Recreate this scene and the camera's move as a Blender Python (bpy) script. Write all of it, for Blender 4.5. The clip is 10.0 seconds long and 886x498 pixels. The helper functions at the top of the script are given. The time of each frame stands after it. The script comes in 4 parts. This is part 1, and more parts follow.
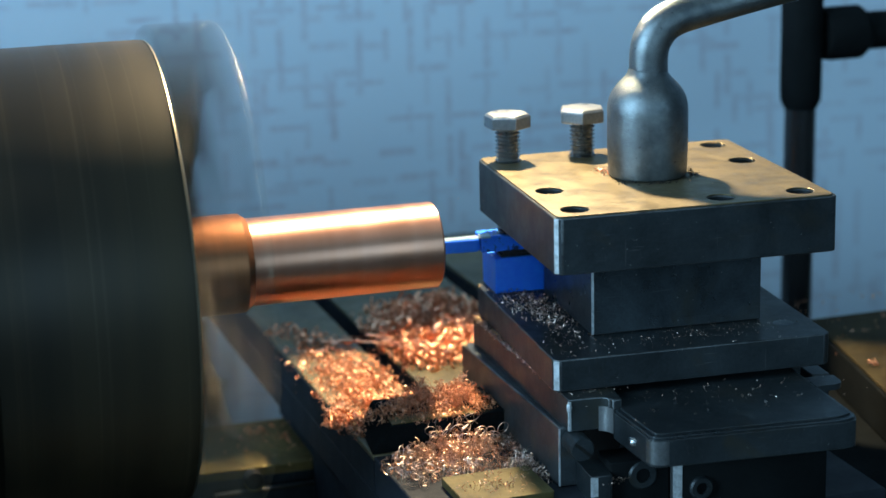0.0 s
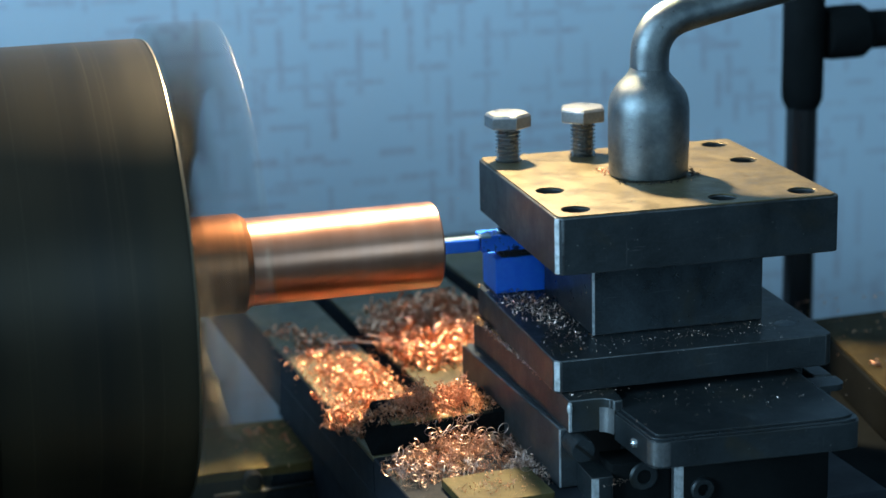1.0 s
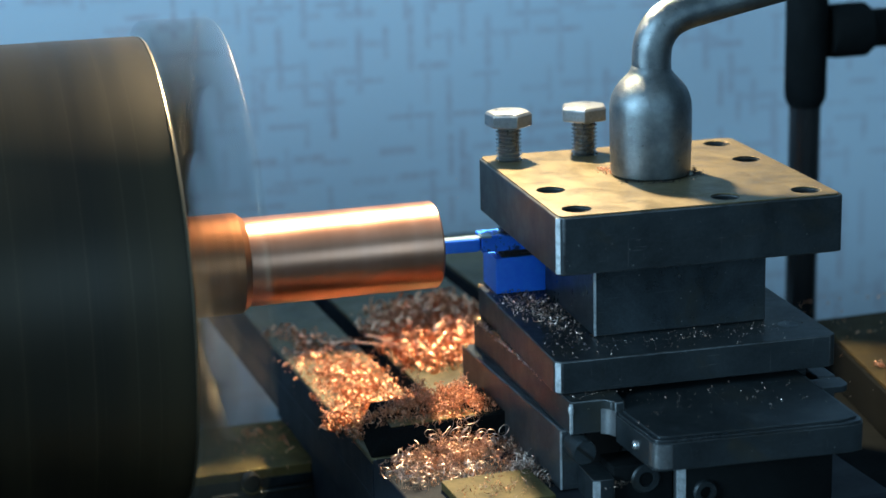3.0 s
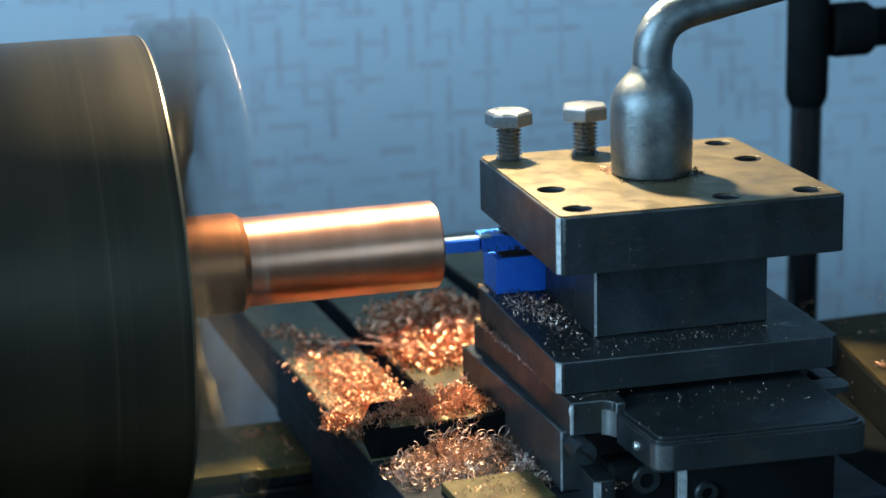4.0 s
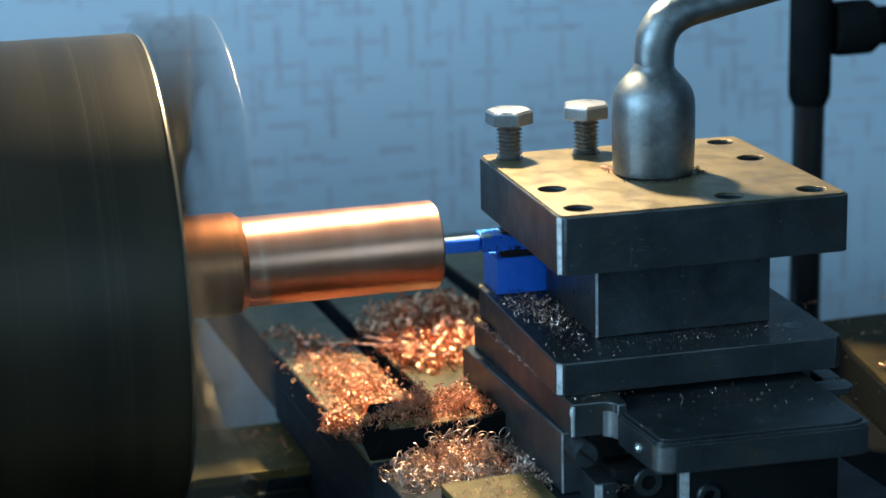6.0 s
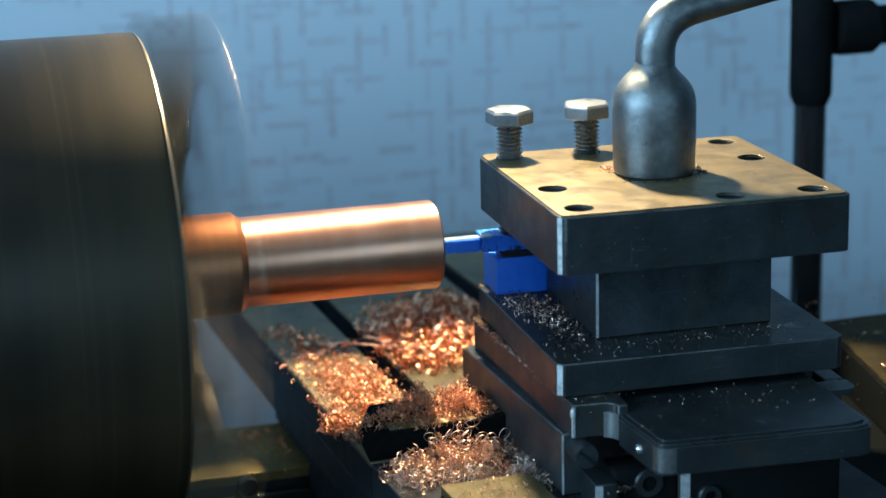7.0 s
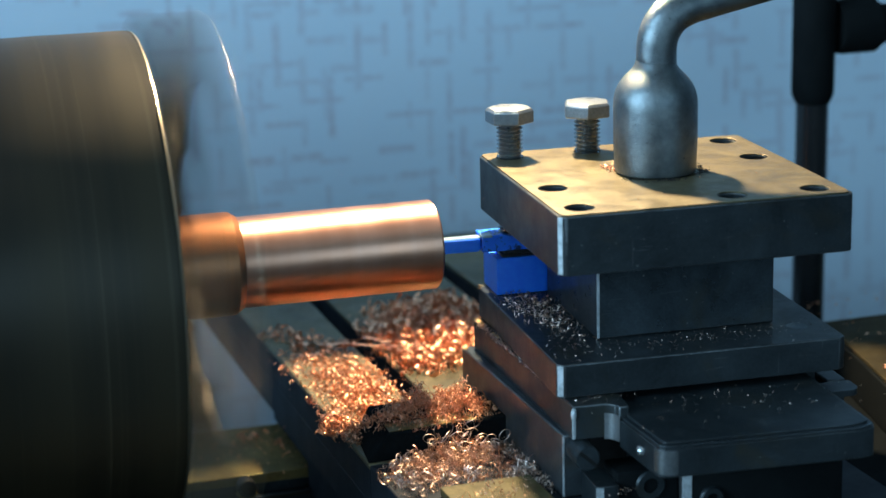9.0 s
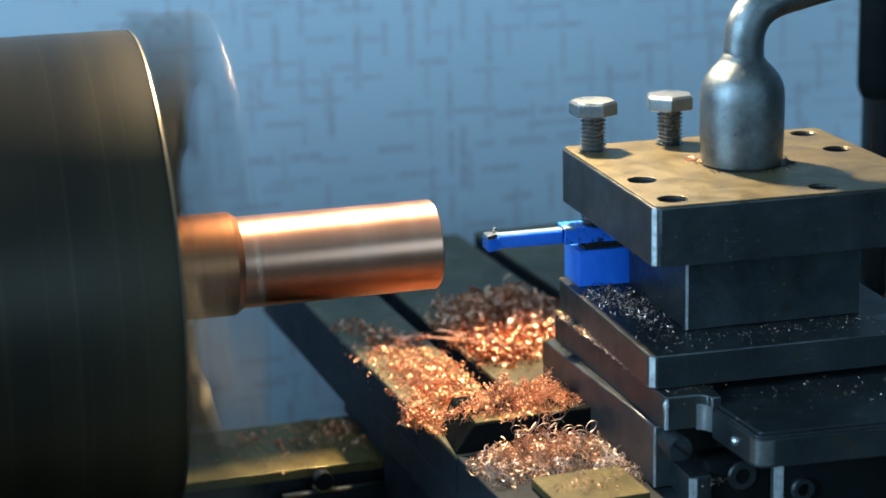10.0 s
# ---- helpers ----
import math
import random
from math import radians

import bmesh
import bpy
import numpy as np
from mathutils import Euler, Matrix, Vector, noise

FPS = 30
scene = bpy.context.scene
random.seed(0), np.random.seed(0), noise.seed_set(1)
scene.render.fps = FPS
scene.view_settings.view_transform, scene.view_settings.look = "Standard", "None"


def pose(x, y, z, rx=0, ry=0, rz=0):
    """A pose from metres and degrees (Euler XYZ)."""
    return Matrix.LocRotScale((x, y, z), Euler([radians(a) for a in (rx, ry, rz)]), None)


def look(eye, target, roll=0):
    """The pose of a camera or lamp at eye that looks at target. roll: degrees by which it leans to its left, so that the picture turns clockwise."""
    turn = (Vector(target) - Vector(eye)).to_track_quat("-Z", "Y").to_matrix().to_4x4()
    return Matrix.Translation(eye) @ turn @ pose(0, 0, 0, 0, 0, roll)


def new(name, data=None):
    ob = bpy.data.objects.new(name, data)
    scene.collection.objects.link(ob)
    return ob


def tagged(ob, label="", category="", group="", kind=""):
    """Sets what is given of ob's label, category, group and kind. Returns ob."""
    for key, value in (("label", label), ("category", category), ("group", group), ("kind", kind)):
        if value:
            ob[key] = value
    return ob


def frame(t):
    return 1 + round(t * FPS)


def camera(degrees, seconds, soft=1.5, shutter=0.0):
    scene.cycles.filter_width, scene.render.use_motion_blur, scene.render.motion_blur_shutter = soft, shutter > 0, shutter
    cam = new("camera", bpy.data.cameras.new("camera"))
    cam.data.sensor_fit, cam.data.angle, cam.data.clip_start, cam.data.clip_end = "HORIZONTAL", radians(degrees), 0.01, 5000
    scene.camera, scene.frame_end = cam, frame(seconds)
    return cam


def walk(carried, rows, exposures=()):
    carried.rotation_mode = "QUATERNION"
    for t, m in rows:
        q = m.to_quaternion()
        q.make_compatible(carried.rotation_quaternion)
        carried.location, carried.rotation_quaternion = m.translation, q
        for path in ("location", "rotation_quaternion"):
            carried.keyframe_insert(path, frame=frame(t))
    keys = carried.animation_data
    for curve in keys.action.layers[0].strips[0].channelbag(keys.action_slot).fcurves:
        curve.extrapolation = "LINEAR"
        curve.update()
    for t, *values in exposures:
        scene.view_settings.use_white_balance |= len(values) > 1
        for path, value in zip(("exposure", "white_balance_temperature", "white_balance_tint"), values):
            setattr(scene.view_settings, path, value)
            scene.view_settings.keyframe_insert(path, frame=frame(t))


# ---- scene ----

# All plan numbers are in millimetres from the spindle axis at the free end of the work; AXIS_Z is the axis above the floor.
AXIS_Z = 1.1
MM = 0.001


def at(x, y, z):
    return Vector((x * MM, y * MM, AXIS_Z + z * MM))


# ---- camera ----
cam = camera(24.82, 10.0, 1.5, 1.35)
cam.data.dof.use_dof = True
cam.data.dof.focus_distance = 0.84
cam.data.dof.aperture_fstop = 9.0


def eye_pose(x, y, z, yaw, pitch, roll):
    turn = Matrix.Rotation(-yaw, 4, "Z") @ Matrix.Rotation(math.pi / 2 - pitch, 4, "X") @ Matrix.Rotation(roll, 4, "Z")
    return Matrix.Translation((x, y, AXIS_Z + z)) @ turn


PATH = [
    (0.0, eye_pose(-0.2385, -0.8357, 0.2269, 0.2826, 0.2579, -0.0240)),
    (2.25, eye_pose(-0.2352, -0.8268, 0.2245, 0.2818, 0.2580, -0.0240)),
    (4.5, eye_pose(-0.2322, -0.8184, 0.2221, 0.2812, 0.2580, -0.0241)),
    (6.75, eye_pose(-0.2296, -0.8108, 0.2200, 0.2808, 0.2580, -0.0242)),
    (9.0, eye_pose(-0.2271, -0.8038, 0.2180, 0.2805, 0.2580, -0.0243)),
    (10.0, eye_pose(-0.2262, -0.8013, 0.2173, 0.2804, 0.2580, -0.0243)),
]
walk(cam, PATH)

# ---- light ----
world = bpy.data.worlds.new("world")
scene.world = world
world.use_nodes = True
sky = world.node_tree.nodes.new("ShaderNodeTexSky")
sky.sky_type, sky.sun_disc = "NISHITA", False
sky.sun_elevation, sky.sun_rotation = radians(35), radians(250)
world.node_tree.nodes["Background"].inputs[1].default_value = 0.08
world.node_tree.links.new(sky.outputs[0], world.node_tree.nodes["Background"].inputs[0])

scene.view_settings.exposure = 0.0


def spot(name, place, target, power, colour, size, blend, radius):
    data = bpy.data.lights.new(name, "SPOT")
    data.energy, data.color, data.spot_size, data.spot_blend, data.shadow_soft_size = power, colour, radians(size), blend, radius
    ob = new(name, data)
    ob.matrix_world = look(place, target)
    return ob


def window_light(name, place, target, power, colour, sx, sy):
    data = bpy.data.lights.new(name, "AREA")
    data.shape, data.size, data.size_y, data.energy, data.color = "RECTANGLE", sx, sy, power, colour
    ob = new(name, data)
    ob.matrix_world = look(place, target)
    return ob


# the machine lamp hangs close over the cross slide, its shade tilted towards the operator
LAMP = at(55, 95, 238)
spot("machine_lamp_light", LAMP, LAMP + Vector((-0.17, -1.0, -0.80)), 19.0, (1.0, 0.78, 0.48), 105, 0.05, 0.010)
# a ceiling lamp in the room, before and above the machine
spot("ceiling_lamp_light", at(-150, -700, 1250), at(0, -40, 0), 2, (1.0, 0.86, 0.66), 120, 0.3, 0.10)
# daylight through the two windows
window_light("window_light_left", (-1.90, -0.60, 1.62), (0, -0.1, 1.15), 73, (0.44, 0.75, 1.0), 1.1, 1.0)
window_light("window_light_front", (0.20, -2.50, 1.70), (0.1, 0, 1.2), 17, (0.42, 0.75, 1.0), 2.0, 0.95)


# ---- materials ----
class Nodes:
    def __init__(self, name):
        self.mat = bpy.data.materials.new(name)
        self.mat.use_nodes = True
        self.tree = self.mat.node_tree
        self.bsdf = self.tree.nodes["Principled BSDF"]

    def add(self, kind, **values):
        node = self.tree.nodes.new(kind)
        for key, value in values.items():
            node.inputs[key.replace("_", " ")].default_value = value
        return node

    def link(self, a, b):
        self.tree.links.new(a, b)

    def coords(self, sx=1.0, sy=1.0, sz=1.0):
        tc = self.add("ShaderNodeTexCoord")
        mp = self.add("ShaderNodeMapping")
        mp.inputs["Scale"].default_value = (sx, sy, sz)
        self.link(tc.outputs["Object"], mp.inputs["Vector"])
        return mp.outputs["Vector"]

    def noise(self, vector, scale, detail=4.0, rough=0.6, distortion=0.0):
        node = self.add("ShaderNodeTexNoise", Scale=scale, Detail=detail, Roughness=rough, Distortion=distortion)
        self.link(vector, node.inputs["Vector"])
        return node.outputs["Fac"]

    def ramp(self, fac, *stops):
        node = self.add("ShaderNodeValToRGB")
        while len(node.color_ramp.elements) < len(stops):
            node.color_ramp.elements.new(0.5)
        for el, (p, c) in zip(node.color_ramp.elements, stops):
            el.position, el.color = p, (c, c, c, 1) if isinstance(c, float) else (*c, 1)
        self.link(fac, node.inputs["Fac"])
        return node.outputs["Color"]

    def mix(self, fac, a, b):
        node = self.tree.nodes.new("ShaderNodeMix")
        node.data_type = "RGBA"
        for slot, value in ((0, fac), (6, a), (7, b)):
            if isinstance(value, (float, int)):
                node.inputs[slot].default_value = value
            elif isinstance(value, tuple):
                node.inputs[slot].default_value = (*value, 1)
            else:
                self.link(value, node.inputs[slot])
        return node.outputs[2]

    def bump(self, height, strength, distance):
        node = self.add("ShaderNodeBump", Strength=strength, Distance=distance)
        self.link(height, node.inputs["Height"])
        self.link(node.outputs["Normal"], self.bsdf.inputs["Normal"])

    def done(self, colour, rough, metal=0.0, spec=0.5):
        for slot, value in (("Base Color", colour), ("Roughness", rough), ("Metallic", metal)):
            if isinstance(value, tuple):
                self.bsdf.inputs[slot].default_value = (*value, 1)
            elif isinstance(value, (float, int)):
                self.bsdf.inputs[slot].default_value = value
            else:
                self.link(value, self.bsdf.inputs[slot])
        self.bsdf.inputs["Specular IOR Level"].default_value = spec
        return self.mat


def steel(name, dark, light, rough0, rough1, metal, grain=60.0, bump=0.15, stretch=(1, 1, 1), blotch=18.0, spec=0.4):
    """Machined or blackened steel: blotches of oil and wear, fine grain in the gloss and relief."""
    n = Nodes(name)
    v = n.coords()
    vs = n.coords(*stretch)
    big = n.noise(v, blotch, 5.0, 0.65, 0.4)
    fine = n.noise(vs, grain * 12, 4.0, 0.7)
    fac = n.mix(0.35, n.ramp(big, (0.36, 0.0), (0.64, 1.0)), n.ramp(fine, (0.3, 0.0), (0.72, 1.0)))
    colour = n.mix(fac, dark, light)
    rough = n.ramp(n.noise(v, blotch * 2.3, 6.0, 0.7), (0.3, rough0), (0.72, rough1))
    n.bump(fine, bump, 0.0004)
    return n.done(colour, rough, metal, spec)


def blackened(name, dark, light, stain, rough0, rough1, metal, spec):
    """Blackened steel: cloudy oil film, brownish stains, fine scratches and small bare nicks."""
    n = Nodes(name)
    v = n.coords()
    cloud = n.ramp(n.noise(v, 22.0, 6.0, 0.68, 0.6), (0.34, 0.0), (0.66, 1.0))
    fine = n.noise(v, 800.0, 4.0, 0.7)
    tone = n.mix(n.mix(0.3, cloud, n.ramp(fine, (0.3, 0.0), (0.72, 1.0))), dark, light)
    tone = n.mix(n.ramp(n.noise(v, 34.0, 4.0, 0.6, 0.8), (0.55, 0.0), (0.74, 0.7)), tone, stain)
    lines = n.mix(0.5, n.ramp(n.noise(n.coords(0.06, 0.06, 1.0), 1500.0, 2.0, 0.5), (0.66, 0.0), (0.74, 1.0)), n.ramp(n.noise(n.coords(1.0, 1.0, 0.05), 900.0, 2.0, 0.5), (0.68, 0.0), (0.76, 1.0)))
    worn = n.mix(n.ramp(n.noise(v, 55.0, 3.0), (0.42, 0.0), (0.62, 0.55)), (0.0, 0.0, 0.0), lines)
    nicks = n.ramp(n.noise(v, 620.0, 2.0, 0.5), (0.74, 0.0), (0.78, 0.8))
    tone = n.mix(worn, tone, (0.13, 0.14, 0.145))
    tone = n.mix(nicks, tone, (0.20, 0.21, 0.21))
    n.bump(n.mix(0.4, fine, lines), 0.2, 0.0004)
    return n.done(tone, n.ramp(n.noise(v, 60.0, 6.0, 0.7), (0.3, rough0), (0.72, rough1)), metal, spec)


BLACK = blackened("blackened_steel", (0.008, 0.0110, 0.0130), (0.032, 0.043, 0.050), (0.032, 0.030, 0.020), 0.30, 0.54, 0.45, 0.3)
DARK = blackened("oily_dark_steel", (0.015, 0.021, 0.026), (0.060, 0.080, 0.094), (0.046, 0.045, 0.034), 0.22, 0.42, 0.7, 0.4)
# lighter than BLACK for window light; its brown also carries the copper's reflection
FLANK = blackened("lit_flank_steel", (0.014, 0.019, 0.023), (0.056, 0.069, 0.078), (0.080, 0.058, 0.034), 0.32, 0.52, 0.35, 0.4)
RIM = steel("rubbed_edge", (0.014, 0.016, 0.018), (0.115, 0.13, 0.14), 0.30, 0.46, 0.7, 60, 0.3, blotch=55)
JAW = steel("worn_jaw_steel", (0.024, 0.021, 0.015), (0.085, 0.074, 0.052), 0.30, 0.46, 0.7)


def chuck_steel():
    """Dark turned steel with thin lighter rings round the axis."""
    n = Nodes("dark_chuck_steel")
    ring = n.ramp(n.noise(n.coords(1, 0.01, 0.01), 420.0, 2.0, 0.7), (0.64, 0.0), (0.74, 1.0))
    soft = n.noise(n.coords(1, 0.05, 0.05), 45.0, 3.0, 0.6)
    tone = n.mix(n.ramp(soft, (0.3, 0.0), (0.7, 1.0)), (0.0115, 0.0108, 0.0085), (0.036, 0.029, 0.016))
    return n.done(n.mix(ring, tone, (0.068, 0.056, 0.034)), n.ramp(soft, (0.3, 0.38), (0.7, 0.5)), 0.35, 0.3)


CHUCK = chuck_steel()


def worn_top():
    """Ground steel gone brassy with oil: cloudy stains, dark specks and a few fine scratches."""
    n = Nodes("worn_ground_steel")
    v = n.coords()
    cloud = n.ramp(n.noise(v, 48.0, 6.0, 0.7, 0.8), (0.34, 0.0), (0.64, 1.0))
    fine = n.noise(v, 700.0, 4.0, 0.7)
    tone = n.mix(n.mix(0.3, cloud, n.ramp(fine, (0.3, 0.0), (0.72, 1.0))), (0.070, 0.054, 0.026), (0.150, 0.122, 0.066))
    tone = n.mix(n.ramp(n.noise(v, 30.0, 5.0, 0.7, 1.2), (0.56, 0.0), (0.66, 0.55)), tone, (0.044, 0.032, 0.015))
    tone = n.mix(n.ramp(n.noise(v, 420.0, 3.0, 0.6), (0.70, 0.0), (0.75, 0.8)), tone, (0.018, 0.014, 0.009))
    lines = n.ramp(n.noise(n.coords(1.0, 0.05, 1.0), 900.0, 2.0, 0.5), (0.68, 0.0), (0.76, 0.6))
    tone = n.mix(lines, tone, (0.20, 0.18, 0.13))
    n.bump(n.mix(0.3, fine, lines), 0.25, 0.0004)
    return n.done(tone, n.ramp(n.noise(v, 90.0, 6.0, 0.7), (0.3, 0.32), (0.72, 0.58)), 0.5, 0.4)


WORN = worn_top()
GROUND = steel("oily_ground_steel", (0.045, 0.040, 0.024), (0.17, 0.145, 0.08), 0.38, 0.6, 0.25, 40, 0.15, blotch=24, spec=0.4)
# brighter, golder copy of GROUND with lamplight put into the colour
LAMPLIT_WAY = steel("lamplit_way_steel", (0.060, 0.044, 0.014), (0.25, 0.19, 0.066), 0.34, 0.56, 0.3, 40, 0.2, blotch=34, spec=0.3)
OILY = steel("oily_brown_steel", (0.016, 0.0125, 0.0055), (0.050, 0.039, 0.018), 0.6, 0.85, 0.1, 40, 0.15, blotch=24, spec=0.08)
PLATE_STEEL = steel("oily_brassy_plate", (0.032, 0.026, 0.009), (0.115, 0.092, 0.034), 0.36, 0.56, 0.3, 40, 0.2, blotch=60, spec=0.3)
# worn corners made pale, with the window's gleam put into the colour
EDGE_GLEAM = steel("edge_gleam_steel", (0.24, 0.27, 0.29), (0.66, 0.72, 0.76), 0.34, 0.52, 0.6, 60, 0.3, blotch=260)


def forged():
    """Forged grey steel, handled smooth, with small dark pits."""
    n = Nodes("forged_grey_steel")
    v = n.coords()
    pits = n.ramp(n.noise(v, 420.0, 3.0, 0.6), (0.66, 0.0), (0.73, 0.8))
    tone = n.mix(n.ramp(n.noise(v, 60.0, 5.0, 0.65), (0.35, 0.0), (0.66, 1.0)), (0.085, 0.103, 0.114), (0.185, 0.215, 0.228))
    n.bump(n.noise(v, 850.0, 5.0, 0.75), 0.5, 0.0005)
    return n.done(n.mix(pits, tone, (0.03, 0.03, 0.03)), n.ramp(n.noise(v, 150.0, 4.0), (0.3, 0.28), (0.7, 0.40)), 0.9)


GREY = forged()
ZINC = steel("dull_zinc_steel", (0.15, 0.168, 0.18), (0.42, 0.45, 0.47), 0.24, 0.40, 0.9, 60, 0.2)
THREAD = steel("oiled_thread_steel", (0.16, 0.18, 0.19), (0.38, 0.41, 0.43), 0.2, 0.34, 0.95)
PAINTED = steel("dark_machine_paint", (0.003, 0.004, 0.0045), (0.009, 0.011, 0.012), 0.75, 0.95, 0.0, spec=0.03)
# dark iron with the shade on the slide's sides put into its colour
SHADED_IRON = steel("shaded_side_iron", (0.009, 0.012, 0.017), (0.024, 0.031, 0.041), 0.55, 0.75, 0.0, spec=0.14)
PALE = steel("bare_and_sheen_steel", (0.20, 0.30, 0.38), (0.48, 0.60, 0.68), 0.26, 0.42, 0.7, 60, 0.2, blotch=120)
CARBIDE = steel("carbide_insert", (0.45, 0.42, 0.36), (0.75, 0.72, 0.66), 0.2, 0.3, 1.0)
GLOSS = steel("glossy_black_paint", (0.006, 0.007, 0.008), (0.012, 0.013, 0.014), 0.16, 0.28, 0.0, spec=0.4)
RUBBER = steel("black_shim", (0.012, 0.012, 0.014), (0.03, 0.03, 0.032), 0.4, 0.6, 0.2)
# near-black colour holds the shade of slots, sockets and the cavity
BORE = steel("near_black_shade", (0.005, 0.005, 0.005), (0.014, 0.014, 0.014), 0.4, 0.6, 0.5)


# paler steel that paints highlights along the chuck's rim and jaw corners
HIGHLIGHT = steel("highlight_steel", (0.26, 0.22, 0.15), (0.46, 0.40, 0.29), 0.22, 0.34, 0.9, 60, 0.1, blotch=60)


def copper_turned():
    n = Nodes("turned_copper")
    bands = n.noise(n.coords(1, 0.05, 0.05), 60.0, 3.0, 0.6)
    colour = n.mix(n.ramp(bands, (0.3, 0.0), (0.7, 1.0)), (0.68, 0.32, 0.20), (0.76, 0.41, 0.29))
    # the tool's fine grooves run round the bar and spread its gloss along the axis
    tangent = n.add("ShaderNodeTangent")
    tangent.direction_type, tangent.axis = "RADIAL", "X"
    n.link(tangent.outputs["Tangent"], n.bsdf.inputs["Tangent"])
    n.bsdf.inputs["Anisotropic"].default_value = 0.6
    n.bsdf.inputs["Anisotropic Rotation"].default_value = 0.25
    return n.done(colour, n.ramp(bands, (0.3, 0.33), (0.7, 0.41)), 1.0)


def copper_raw():
    n = Nodes("raw_copper")
    rings = n.noise(n.coords(1, 0.1, 0.1), 300.0, 3.0, 0.7)
    colour = n.mix(n.ramp(rings, (0.3, 0.0), (0.7, 1.0)), (0.19, 0.078, 0.036), (0.29, 0.12, 0.055))
    return n.done(colour, 0.42, 1.0)


def chips_material(name, a, b, c, rough):
    """Swarf: every curl has its own tone."""
    n = Nodes(name)
    geo = n.add("ShaderNodeNewGeometry")
    pick = n.add("ShaderNodeValToRGB")
    els = pick.color_ramp.elements
    els[0].position, els[0].color = 0.0, (*a, 1)
    els[1].position, els[1].color = 1.0, (*c, 1)
    mid = els.new(0.55)
    mid.color = (*b, 1)
    n.link(geo.outputs["Random Per Island"], pick.inputs["Fac"])
    tint = n.mix(n.noise(n.coords(), 900.0, 3.0), pick.outputs["Color"], (0.9, 0.55, 0.38))
    n.bump(n.noise(n.coords(), 2500.0, 3.0), 0.3, 0.0002)
    return n.done(n.mix(0.25, pick.outputs["Color"], tint), rough, 1.0)


COPPER, RAW = copper_turned(), copper_raw()
SWARF = chips_material("copper_swarf", (0.48, 0.18, 0.085), (0.82, 0.37, 0.21), (0.94, 0.54, 0.36), 0.45)
# darker copy of SWARF: the bar's shade on the tangle is in its colours
SWARF_SHADED = chips_material("shaded_copper_swarf", (0.32, 0.14, 0.08), (0.58, 0.30, 0.19), (0.82, 0.56, 0.42), 0.4)
SWARF_GREY = chips_material("tarnished_swarf", (0.22, 0.17, 0.155), (0.44, 0.34, 0.30), (0.72, 0.63, 0.59), 0.42)
BRASSY = chips_material("brassy_crumbs", (0.34, 0.24, 0.10), (0.62, 0.46, 0.22), (0.80, 0.66, 0.40), 0.4)
SWARF_DARK = chips_material("steel_swarf", (0.14, 0.10, 0.085), (0.46, 0.35, 0.30), (0.90, 0.80, 0.73), 0.38)


def blue_paint(name="blue_paint", chipped=0.0):
    """Blue paint, with dark chipped flecks where it is worn."""
    n = Nodes(name)
    v = n.coords()
    fac = n.ramp(n.noise(v, 260.0, 5.0, 0.7), (0.35, 0.0), (0.62, 1.0))
    colour = n.mix(fac, (0.012, 0.165, 0.96), (0.018, 0.21, 0.99))
    if chipped:
        flecks = n.ramp(n.noise(v, 330.0, 4.0, 0.65, 0.5), (0.54, 0.0), (0.58, chipped))
        colour = n.mix(flecks, colour, (0.012, 0.016, 0.028))
    n.bump(n.noise(v, 900.0, 3.0), 0.1, 0.0003)
    return n.done(colour, n.ramp(n.noise(v, 120.0), (0.3, 0.30), (0.7, 0.45)))


